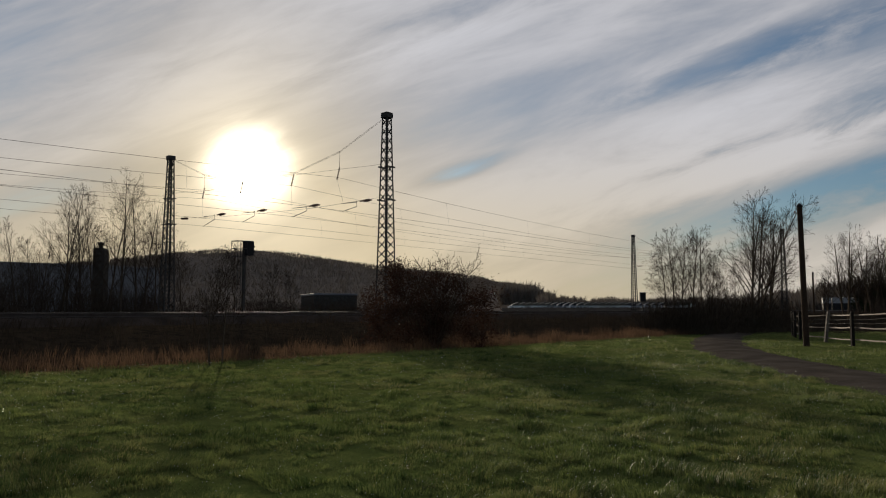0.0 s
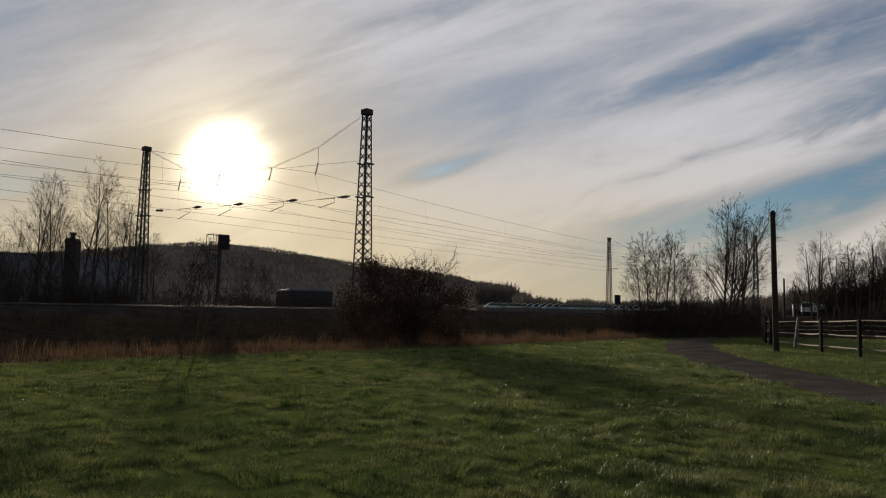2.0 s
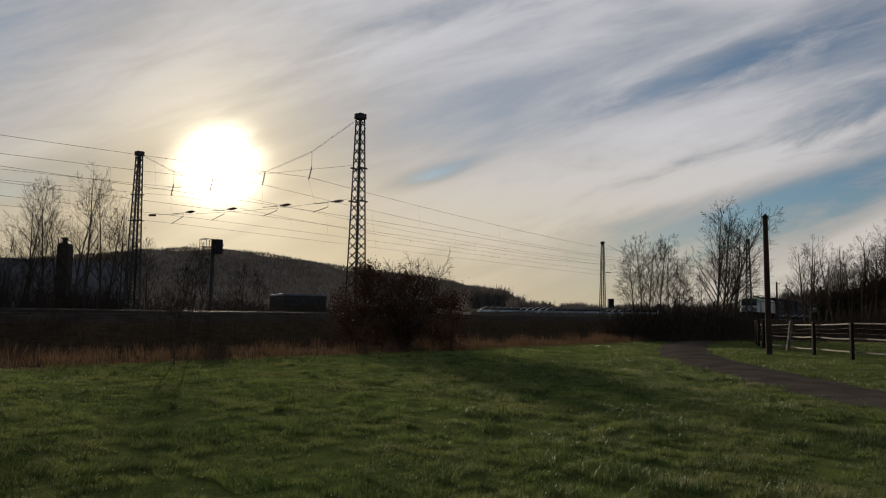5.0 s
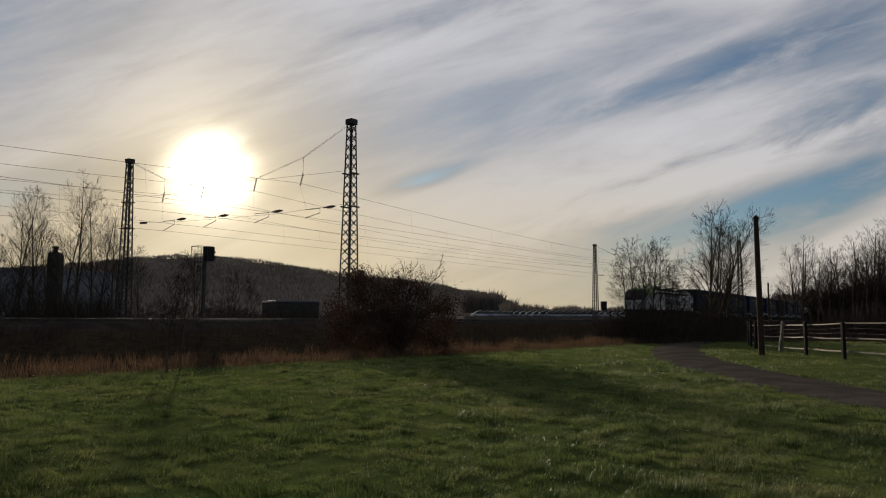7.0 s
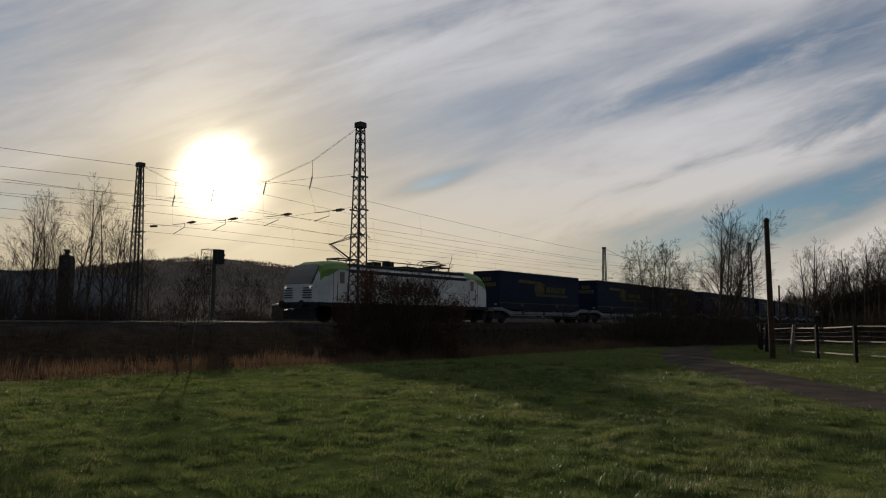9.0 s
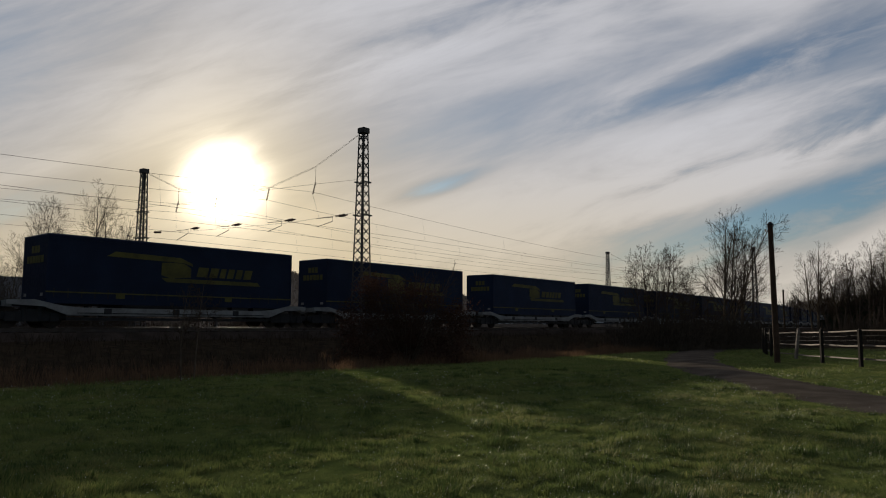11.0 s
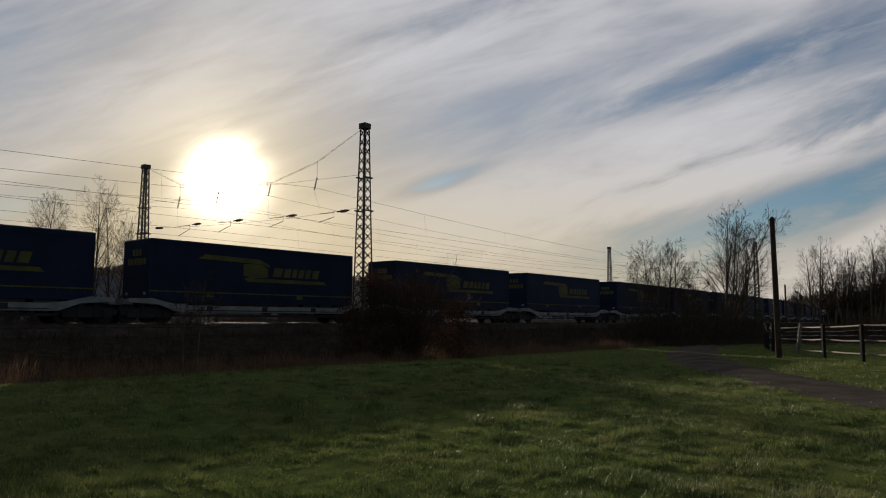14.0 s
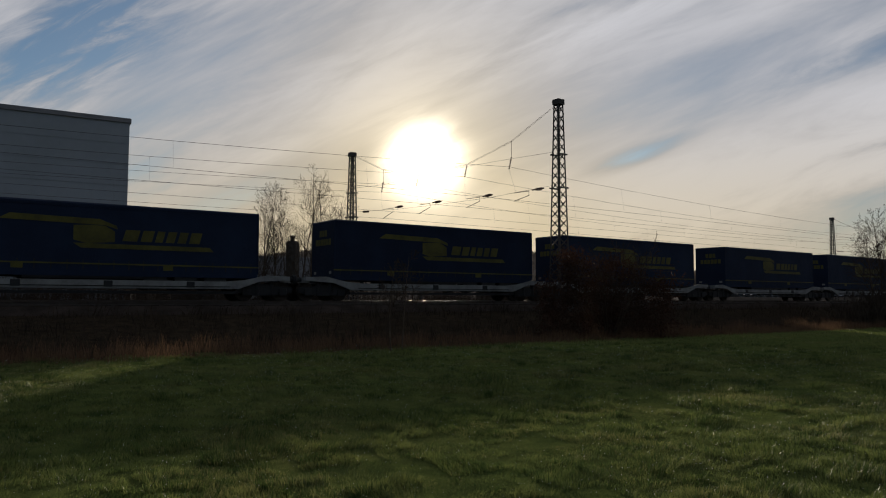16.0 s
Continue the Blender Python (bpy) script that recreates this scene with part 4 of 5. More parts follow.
# ---- trees and bushes ----
class Tree:
    """A bare winter tree: trunk, limbs and fine twigs."""

    def __init__(self, seed):
        self.r = random.Random(seed)
        self.trunk, self.crown = Mesh(), Mesh()

    def grow(self, p, d, length, radius, level, last, spread=0.75, kids=12, first=0.25, dense=6):
        """One stem or branch and all that it bears. kids: limbs of a stem, dense: shoots of a limb."""
        r = self.r
        n = (8, 5, 3, 2)[level]
        mesh = self.trunk if level == 0 else self.crown
        p, d = Vector(p), Vector(d).normalized()
        drift = Vector((r.gauss(0, 1), r.gauss(0, 1), 0)) * (0.02 if level == 0 else 0.03)
        pts, rad, way = [p], [radius], [d]
        for i in range(n):
            jolt = Vector((r.gauss(0, 1), r.gauss(0, 1), r.gauss(0, 0.4))) * (0.025 if level == 0 else 0.06)
            d = (d + drift + jolt + Vector((0, 0, (0.05, 0.04, 0.01, 0.0)[level]))).normalized()
            p = p + d * (length / n)
            pts.append(p)
            rad.append(max(radius * (1 - 0.85 * (i + 1) / n), 0.0055))
            way.append(d)
            mesh.tube(pts[-2], p, rad[-2], rad[-1], (6, 4, 3, 3)[level], False)
        if level >= last:
            return
        count = kids if level == 0 else dense if level == 1 else max(3, dense - 2)
        turn = r.uniform(0, 6.28)
        for k in range(count):
            u = (first if level == 0 else 0.2) + (0.97 - (first if level == 0 else 0.2)) * (k + r.random()) / count
            i = min(int(u * n), n - 1)
            at = pts[i].lerp(pts[i + 1], u * n - i)
            w = way[i + 1]
            turn += 2.4 + r.gauss(0, 0.5)
            side = w.cross(Vector((math.cos(turn), math.sin(turn), 0.23))).normalized()
            slant = spread * r.uniform(0.6, 1.15)
            reach = (0.33 * (1.2 - u) + 0.07) if level == 0 else (0.42 * (1.2 - u) + 0.14)
            self.grow(at, w * math.cos(slant) + side * math.sin(slant), length * reach * r.uniform(0.75, 1.2), max(rad[i + 1] * 0.55, 0.0065), level + 1, last, spread, kids, first, dense)


def bare_tree(name, x, y, height, seed, label, stems=1, lean=0.0, last=3, spread=0.75, kids=12, group="", thick=1.0, fan=0.25, dense=6, first=0.25):
    t = Tree(seed)
    z0 = float(land(x, y))
    ob = thing(name, label, "tree" if "tree" in name else "bush", group, pose(x, y, z0))
    for k in range(stems):
        t.trunk = Mesh()
        a = 2 * math.pi * (k + t.r.random() * 0.5) / stems
        out = fan * t.r.uniform(0.4, 1.0) if stems > 1 else 0.03
        h = height * (1.0 if k == 0 else t.r.uniform(0.72, 0.98))
        t.grow((math.cos(a) * 0.25 * (stems > 1), math.sin(a) * 0.25 * (stems > 1), -0.1), (math.cos(a) * out + lean, math.sin(a) * out, 1), h * 0.98, height * 0.0105 * thick, 0, last, spread, kids, first, dense)
        part("trunk", t.trunk, "bark", ob)
    tagged(part("crown", t.crown, "twig", ob), kind="stuff")
    return ob, t


def build_trees():
    # row behind the tracks: bearing, distance, height of the top
    row = [(-29.8, 66, 8.4), (-28.9, 67, 7.0), (-28.3, 67, 7.4), (-27.1, 65, 11.0), (-26.8, 67, 10.4), (-26.4, 66, 9.0), (-25.95, 66, 10.9), (-25.1, 67, 8.8), (-24.2, 66, 11.2), (-23.4, 65, 12.6), (-22.4, 66, 11.4), (-21.9, 67, 10.6), (-21.2, 67, 9.4),
           (-20.5, 66, 8.4), (-19.4, 68, 7.4), (-15.6, 66, 7.0), (-17.0, 70, 6.6), (-13.1, 70, 5.6), (-11.5, 69, 5.2)]
    for k, (az, d, top) in enumerate(row):
        x, y = d * math.sin(radians(az)), d * math.cos(radians(az))
        bare_tree("bare_tree", x, y, top - float(land(x, y)), 20 + k, "slender leafless tree standing beyond the railway", spread=0.72, kids=18, group="trees behind the tracks", thick=0.85, first=0.22, dense=7)
    # thicket before the tracks
    for k, (az, d, top) in enumerate([(16.75, 51, 6.0), (17.2, 53, 6.9), (17.9, 51, 6.5), (18.5, 52, 6.7), (19.2, 51, 6.1), (19.7, 53, 5.2), (20.5, 53, 4.3), (21.3, 54, 4.4)]):
        x, y = d * math.sin(radians(az)), d * math.cos(radians(az))
        bare_tree("bare_tree", x, y, top, 50 + k, "thin leafless alder with a few small cones", spread=0.8, kids=20, group="thicket beside the lane", thick=0.95, first=0.25, dense=7)
    x, y = 57 * math.sin(radians(22.7)), 57 * math.cos(radians(22.7))
    bare_tree("bare_tree", x, y, 9.9, 71, "spreading leafless tree with several rising stems", stems=4, spread=0.72, kids=19, fan=0.055, thick=1.0, dense=7, first=0.22)
    x, y = 60 * math.sin(radians(23.3)), 60 * math.cos(radians(23.3))
    bare_tree("bare_tree", x, y, 8.6, 73, "spreading leafless tree leaning over the bank", stems=3, spread=0.72, kids=18, fan=0.14, thick=0.95, lean=0.09, first=0.22, dense=7)
    # wood at the end of the paddock
    for k, (az, d, top) in enumerate([(28.4, 105, 11.4), (29.3, 108, 9.4), (30.1, 104, 10.6), (30.9, 104, 9.8), (31.8, 98, 11.2), (32.7, 95, 12.0), (33.6, 96, 12.5), (34.6, 92, 12.6), (27.2, 125, 7.2), (29.8, 120, 8.6), (31.3, 122, 10.0), (32.9, 118, 11.0), (34.2, 116, 12.0)]):
        x, y = d * math.sin(radians(az)), d * math.cos(radians(az))
        bare_tree("bare_tree", x, y, top, 90 + k, "dark leafless woodland tree beyond the paddock", stems=3, spread=0.8, kids=19, group="wood beyond the paddock", thick=1.3, fan=0.16, dense=7, first=0.25)
    # leaf masses added to darken the shaded trunks at the wood's foot
    for k, (az, d, w, h) in enumerate([(31.7, 112, 4.5, 5.6), (32.9, 112, 5.0, 6.8), (34.3, 110, 5.5, 7.4), (30.4, 114, 4.0, 4.2)]):
        x, y = d * math.sin(radians(az)), d * math.cos(radians(az))
        shade_thicket(x, y, w, h, 300 + k)


def leaf_mesh(name, p, r, long, wide, mat):
    """Single four-cornered leaves at the points p, turned every way."""
    n = len(p)
    a, b = r.normal(0, 1, (n, 3)), r.normal(0, 1, (n, 3))
    a /= np.linalg.norm(a, axis=1)[:, None]
    b -= a * (a * b).sum(1)[:, None]
    b /= np.linalg.norm(b, axis=1)[:, None]
    l, w = r.uniform(*long, (n, 1)), r.uniform(*wide, (n, 1))
    v = np.stack([p - a * l, p + b * w, p + a * l, p - b * w], 1).reshape(-1, 3)
    return quick_mesh(name, v, np.arange(4 * n), 4, mat)


# a dark leafy clump, added where the wood's trunks lie in shade
def shade_thicket(x, y, w, h, seed):
    ob, t = bare_tree("ivy_bush", x, y, h, seed, "dense dark thicket added for the shade among the woodland trunks", stems=5, spread=0.8, kids=8, group="ivy thickets", fan=0.35, last=2)
    r = np.random.default_rng(seed)
    c = np.stack([r.normal(0, w * 0.32, 90), r.normal(0, w * 0.25, 90), r.uniform(0.2, h, 90)], 1)
    c = c[c[:, 2] < h * (1 - 0.9 * (c[:, 0] / w) ** 2)]
    p = c[r.integers(0, len(c), 12000)] + r.normal(0, 0.42, (12000, 3))
    p[:, 2] = np.maximum(p[:, 2], 0.05)
    leaves = new("leaves", leaf_mesh("leaves", p, r, (0.07, 0.13), (0.05, 0.09), "shade_leaf"))
    leaves.parent = ob
    tagged(leaves, "dark green leaves added for the shade", kind="stuff")


def shrub(name, x, y, w, h, seed, label, group, n=260):
    """A leafless shrub: many thin stems fanning from the ground, forking into twigs."""
    r = random.Random(seed)
    stems, twigs = Mesh(), Mesh()
    for _ in range(n):
        bx, by = r.gauss(0, w * 0.28), r.gauss(0, w * 0.2)
        d = Vector((bx / w * 0.7 + r.gauss(0, 0.2), by / w * 0.7 + r.gauss(0, 0.2), 1)).normalized()
        l = h * r.uniform(0.45, 1.0) * (1.0 - 0.35 * min(1, abs(bx) / (0.6 * w)))
        p = Vector((bx, by, -0.05))
        for k in range(3):
            q = p + d * (l / 3)
            stems.tube(p, q, 0.018 - 0.005 * k, 0.014 - 0.004 * k, 3, False)
            for _ in range(3):
                e = (d + Vector((r.gauss(0, 0.5), r.gauss(0, 0.5), r.gauss(0.1, 0.25)))).normalized()
                twigs.tube(q, q + e * l * r.uniform(0.12, 0.3), 0.008, 0.005, 3, False)
            p, d = q, (d + Vector((r.gauss(0, 0.14), r.gauss(0, 0.14), 0.02))).normalized()
    ob = thing(name, label, "shrub", group, pose(x, y, float(land(x, y))))
    tagged(part("stem", stems, "bark", ob), kind="stuff")
    tagged(part("crown", twigs, "twig", ob), kind="stuff")


def build_shrubs():
    r = random.Random(31)
    # belt of undergrowth behind the tracks
    for k in range(26):
        s = -22 + k * 3.6
        x, y = along_track(s + r.uniform(-1, 1), 24 + r.uniform(-1.5, 3.5))
        shrub("shrub", x, y, r.uniform(4.5, 6.5), r.uniform(3.6, 5.4) * (1.0 if k < 15 else 0.55), 200 + k, "dense dark leafless shrub beyond the railway", "shrubs behind the tracks")
    # undergrowth at the thicket and the lane's end
    for k, (az, d, w, h) in enumerate([(16.6, 49, 3, 2.2), (17.8, 50, 3.5, 2.6), (19.0, 50, 3.5, 2.6), (20.3, 52, 4, 2.5), (21.6, 55, 4, 2.6), (22.9, 55, 4, 2.4), (24.3, 57, 4, 2.4), (25.8, 60, 4.5, 1.3), (27.3, 63, 5, 1.2), (29.0, 66, 5, 1.4), (30.8, 70, 5, 2.6), (32.6, 72, 5, 3.0), (34.2, 72, 5, 3.2)]):
        x, y = d * math.sin(radians(az)), d * math.cos(radians(az))
        shrub("shrub", x, y, w, h, 240 + k, "dark leafless undergrowth beside the lane", "undergrowth by the lane", 220)


def leafy_bush():
    """The wide bush with withered leaves at the meadow's edge."""
    x, y = -0.45, 31.6
    ob, t = bare_tree("leafy_bush", x, y, 4.4, 133, "wide bush with withered red-brown leaves at the meadow edge", stems=22, spread=0.8, kids=9, fan=0.75, last=2, thick=0.5, dense=5, first=0.2)
    r = np.random.default_rng(5)
    # leaves gather round clumps of uneven size
    c = np.stack([r.uniform(-2.75, 2.6, 420), r.normal(0, 0.9, 420), r.uniform(0.1, 3.6, 420)], 1)
    top = 3.25 - 0.13 * (c[:, 0] + 0.7) ** 2 + 0.35 * np.sin(c[:, 0] * 3.1)
    c = c[c[:, 2] < top]
    size = r.uniform(0.10, 0.30, len(c))
    k = r.integers(0, len(c), 27000)
    p = c[k] + r.normal(0, 1, (27000, 3)) * size[k][:, None]
    p[:, 2] = np.maximum(p[:, 2], 0.05)
    leaves = new("leaves", leaf_mesh("leaves", p, r, (0.03, 0.055), (0.016, 0.03), "leaf"))
    leaves.parent = ob
    tagged(leaves, "withered red-brown leaves", kind="stuff")


build_trees()
build_shrubs()
leafy_bush()
bare_tree("young_tree", -6.4, 21.2, 3.0, 171, "slim young leafless tree at the meadow edge", stems=2, spread=0.85, kids=9, fan=0.2, thick=0.8, last=3)


# ---- distance: wooded hill, far woods, buildings ----
def far_trees(name, pts, heights, label, seed, rods=9):
    """Bare far trees as one mesh: each a spray of tapering rods rising from its foot."""
    r = np.random.default_rng(seed)
    n = len(pts)
    foot = np.repeat(pts, rods, 0)
    h = np.repeat(heights, rods) * r.uniform(0.55, 1.05, n * rods)
    a = r.uniform(0, 2 * np.pi, n * rods)
    out = h * r.uniform(0.0, 0.5, n * rods)
    start = r.uniform(0.0, 0.45, n * rods)
    tip = foot + np.stack([np.cos(a) * out, np.sin(a) * out, h], -1)
    low = foot + np.stack([np.cos(a) * out * 0.15, np.sin(a) * out * 0.15, h * start], -1)
    b = r.uniform(0, 2 * np.pi, n * rods)
    w = np.stack([np.cos(b), np.sin(b), 0 * b], -1) * (np.repeat(heights, rods) * r.uniform(0.012, 0.036, n * rods))[:, None]
    mid = low * 0.45 + tip * 0.55
    v = np.stack([low - w * 0.4, low + w * 0.4, mid + w, tip, mid - w], 1).reshape(-1, 3)
    k = np.arange(n * rods)[:, None] * 5
    f = np.concatenate([k, k + 1, k + 2, k, k + 2, k + 4, k + 4, k + 2, k + 3], 1).reshape(-1)
    return tagged(new(name, quick_mesh(name, v, f, 3, "wood_twigs")), label, "woodland", kind="stuff")


HILL = [(-60, 3.0), (-40, 2.9), (-31, 2.75), (-26, 3.3), (-20.2, 4.1), (-17, 4.45), (-14.7, 4.45), (-11, 4.25), (-8, 3.75), (-3.7, 3.2), (0, 2.92), (2.9, 2.5), (4.2, 2.1), (5.0, 2.1), (7.0, 1.75), (7.7, 1.3), (8.4, 0.8), (11.4, 0.55), (16, 0.45), (22, 0.5), (40, 0.7), (60, 0.8)]


def hill_height(az):
    return np.interp(az, [a for a, _ in HILL], [e for _, e in HILL])


def build_hill():
    az = np.arange(-60, 60.1, 0.5)
    dist = np.array([420, 520, 640, 760, 880, 1000, 1200, 1500])
    lift = np.array([0, 0.12, 0.32, 0.56, 0.8, 1.0, 0.95, 0.3])
    el = hill_height(az)
    A, D = np.meshgrid(np.radians(az), dist)
    Z = 1000 * np.tan(np.radians(el - 0.10))[None, :] * lift[:, None] + 0.3
    rip = 2.5 * np.sin(A * 60 + D * 0.01) * lift[:, None] * (el > 1.5)[None, :]
    v = np.stack([D * np.sin(A), D * np.cos(A), Z + rip], -1)
    n, m = A.shape
    i, j = np.meshgrid(np.arange(n - 1), np.arange(m - 1), indexing="ij")
    q = np.stack([i * m + j, i * m + j + 1, (i + 1) * m + j + 1, (i + 1) * m + j], -1).reshape(-1)
    me = quick_mesh("hill", v.reshape(-1, 3), q, 4, "wood_far")
    tagged(new("hill", me), "long low hill covered in bare winter woodland", "hill", kind="structure")
    r = np.random.default_rng(11)
    n = 30000
    a = r.uniform(-48, 45, n)
    d = 430 + r.uniform(0, 1, n) ** 0.6 * 590
    e = hill_height(a)
    keep = (r.uniform(0, 1, n) < np.where(e > 1.2, 1.0, 0.4)) & ~((np.abs(a - 4.2) < 0.7) & (d < 700))
    a, d, e = a[keep], d[keep], e[keep]
    z = 1000 * np.tan(np.radians(e - 0.10)) * np.interp(d, dist, lift)
    ar = np.radians(a)
    pts = np.stack([d * np.sin(ar), d * np.cos(ar), z - 0.5], -1)
    far_trees("hill_woodland", pts, r.uniform(3.0, 6.5, len(a)), "grey-brown bare woodland clothing the far hill", 12, 9)
    # low belts of trees nearer by, taller towards the paddock
    n = 1500
    a = np.concatenate([r.uniform(4.6, 8.2, 260), r.uniform(7.5, 27, n), r.uniform(25, 46, n // 2)])
    d = np.concatenate([r.uniform(480, 560, 260), r.uniform(300, 460, n), r.uniform(275, 350, n // 2)])
    rise = np.tan(np.radians(np.interp(a, [4.5, 5.5, 7.2, 7.8, 8.5, 13, 17, 22, 26, 27.5, 30, 46], [2.3, 2.35, 2.25, 1.8, 1.2, 1.05, 1.1, 1.2, 1.7, 2.3, 2.6, 3.2])))
    lump = 0.82 + 0.18 * np.sin(a * 9 + 2 * np.sin(a * 3.7))
    ar = np.radians(a)
    pts = np.stack([d * np.sin(ar), d * np.cos(ar), np.full(len(a), 0.2)], -1)
    far_trees("far_wood", pts, (d * rise + 1.3) * lump * r.uniform(0.7, 1.0, len(a)), "low dark belt of far bare trees", 13, 26)


def block(name, x, y, turn, length, depth, height, label, wall="cladding", band=0.0, bands=0, group="", roof="roof"):
    """A plain industrial hall: walls with sheet joints, parapet and roof."""
    z0 = float(land(x, y))
    t = thing(name, label, "building", group, pose(x, y, z0 - 0.1, 0, 0, turn))
    part("wall", Mesh().box(0, length, 0, depth, 0, height), wall, t)
    part("roof", Mesh().box(-0.15, length + 0.15, -0.15, depth + 0.15, height, height + 0.45, 0.05), roof, t, "dark parapet and flat roof")
    for k in range(bands):
        z = (k + 1) * height / (bands + 1)
        part("sheet_joint", Mesh().box(-0.03, length + 0.03, -0.035, depth + 0.03, z - 0.03, z + 0.03), wall, t)
    n = int(length / 6)
    for k in range(1, n):
        part("sheet_seam", Mesh().box(k * length / n - 0.03, k * length / n + 0.03, -0.03, 0.0, 0.1, height), wall, t)
    return t


def polar(az, d):
    return d * math.sin(radians(az)), d * math.cos(radians(az))


def build_buildings():
    # high grey warehouse beyond the tracks
    turn = 90 - 46.0
    x, y = polar(-36.45, 78)
    c, s = math.cos(radians(turn)), math.sin(radians(turn))
    block("warehouse", x - c * 60, y - s * 60, turn, 60, 40, 18.4, "tall windowless grey warehouse clad in level sheets", bands=8)
    # low halls behind the trees
    x, y = polar(-31.5, 170)
    block("factory_hall", x, y, turn, 34, 30, 10.4, "long low grey factory hall behind bare trees", bands=2, wall="roof")
    x, y = polar(-9.8, 190)
    block("factory_hall", x, y, 20, 11, 20, 5.0, "small grey industrial hall below the hill", bands=1, wall="concrete", roof="roof")
    # silo tower
    x, y = polar(-24.75, 92)
    t = thing("silo_tower", "slim grey silo tower with a capped vent", "silo", "", pose(x, y, 0.1))
    part("shaft", Mesh().plate([(-0.62, 0), (-0.62, 8.15), (-0.5, 8.3), (0.42, 8.3), (0.62, 7.95), (0.62, 0)], "y", -0.6, 0.6), "concrete", t)
    part("ladder", Mesh().tube((-0.7, -0.2, 0), (-0.7, -0.2, 8.9), 0.03).tube((-0.7, 0.2, 0), (-0.7, 0.2, 8.9), 0.03), "dark", t)
    part("vent", Mesh().tube((-0.05, 0, 8.3), (-0.05, 0, 8.8), 0.26, n=10).tube((-0.05, 0, 8.8), (-0.05, 0, 8.95), 0.38, n=10), "concrete", t)
    # white-gabled house at the foot of the hill
    x, y = polar(3.85, 700)
    t = thing("house", "small white-gabled house below the wood", "house", "", pose(x, y, 11.5, 0, 0, 25))
    part("wall", Mesh().box(0, 9, 0, 8, -3, 5), "render", t)
    part("roof", Mesh().plate([(-0.5, 4.9), (4.5, 9.4), (9.5, 4.9)], "y", -0.4, 8.4), "tile", t)
    part("gable", Mesh().plate([(0.2, 4.9), (4.5, 8.9), (8.8, 4.9)], "y", -0.45, -0.42), "render", t)
    for k in range(3):
        part("window", Mesh().box(1 + k * 2.8, 2.1 + k * 2.8, -0.06, 0.02, 1.6, 3.0), "glass", t)
    # rows of parked vehicles on a far storage ground
    yard = thing("car", "pale parked car on a far storage ground", "car", "parked cars", pose(0, 0, 0))
    part("body", Mesh().plate([(-2.1, 0.35), (-2.1, 0.85), (-1.3, 0.98), (1.2, 0.98), (2.1, 0.8), (2.1, 0.35)], "y", -0.88, 0.88), "car", yard)
    part("cabin", Mesh().plate([(-1.5, 0.96), (-1.0, 1.45), (0.5, 1.45), (1.15, 0.96)], "y", -0.74, 0.74), "glass", yard)
    for sx in (-1.3, 1.35):
        for sy in (-0.8, 0.8):
            part("wheel", Mesh().tube((sx, sy - 0.1, 0.32), (sx, sy + 0.1, 0.32), 0.32, n=10), "tyre", yard)
    spots = []
    for row, d in enumerate((205, 216, 228, 241)):
        for k in range(26):
            az = 5.6 + k * 0.49 + row * 0.11
            spots.append((*polar(az, d + 3 * math.sin(az)), 1.9 + 0.25 * row))
    bank = Mesh()
    bank.loft([[(*polar(az, 195), 0.0), (*polar(az, 200), 1.9), (*polar(az, 262), 3.0), (*polar(az, 270), 0.0)] for az in np.arange(4.5, 19.6, 0.5)])
    tagged(new("storage_ground", bank.data("storage_ground", MAT["asphalt"])), "raised paved storage ground beyond the railway", "ground", kind="structure")
    for k, (x, y, z) in enumerate(spots):
        m = pose(x, y, z - 0.35, 0, 0, 12 + (k % 5) * 1.5)
        if k == 0:
            yard.matrix_basis = m
        else:
            copy_thing(yard, m)
    # white storage units by the far wood
    x, y = polar(27.0, 262)
    for k in range(5):
        t = thing("storage_unit", "pale grey storage container before the far wood", "container", "pale containers", pose(x + k * 2.6, y - k * 1.1, 1.2, 0, 0, -23))
        part("box", Mesh().box(0, 2.4, 0, 5, 2.2, 4.0, 0.05), "box", t)
        part("base", Mesh().box(0.1, 2.3, 0.1, 4.9, -0.3, 2.2), "dark", t)


build_hill()
build_buildings()


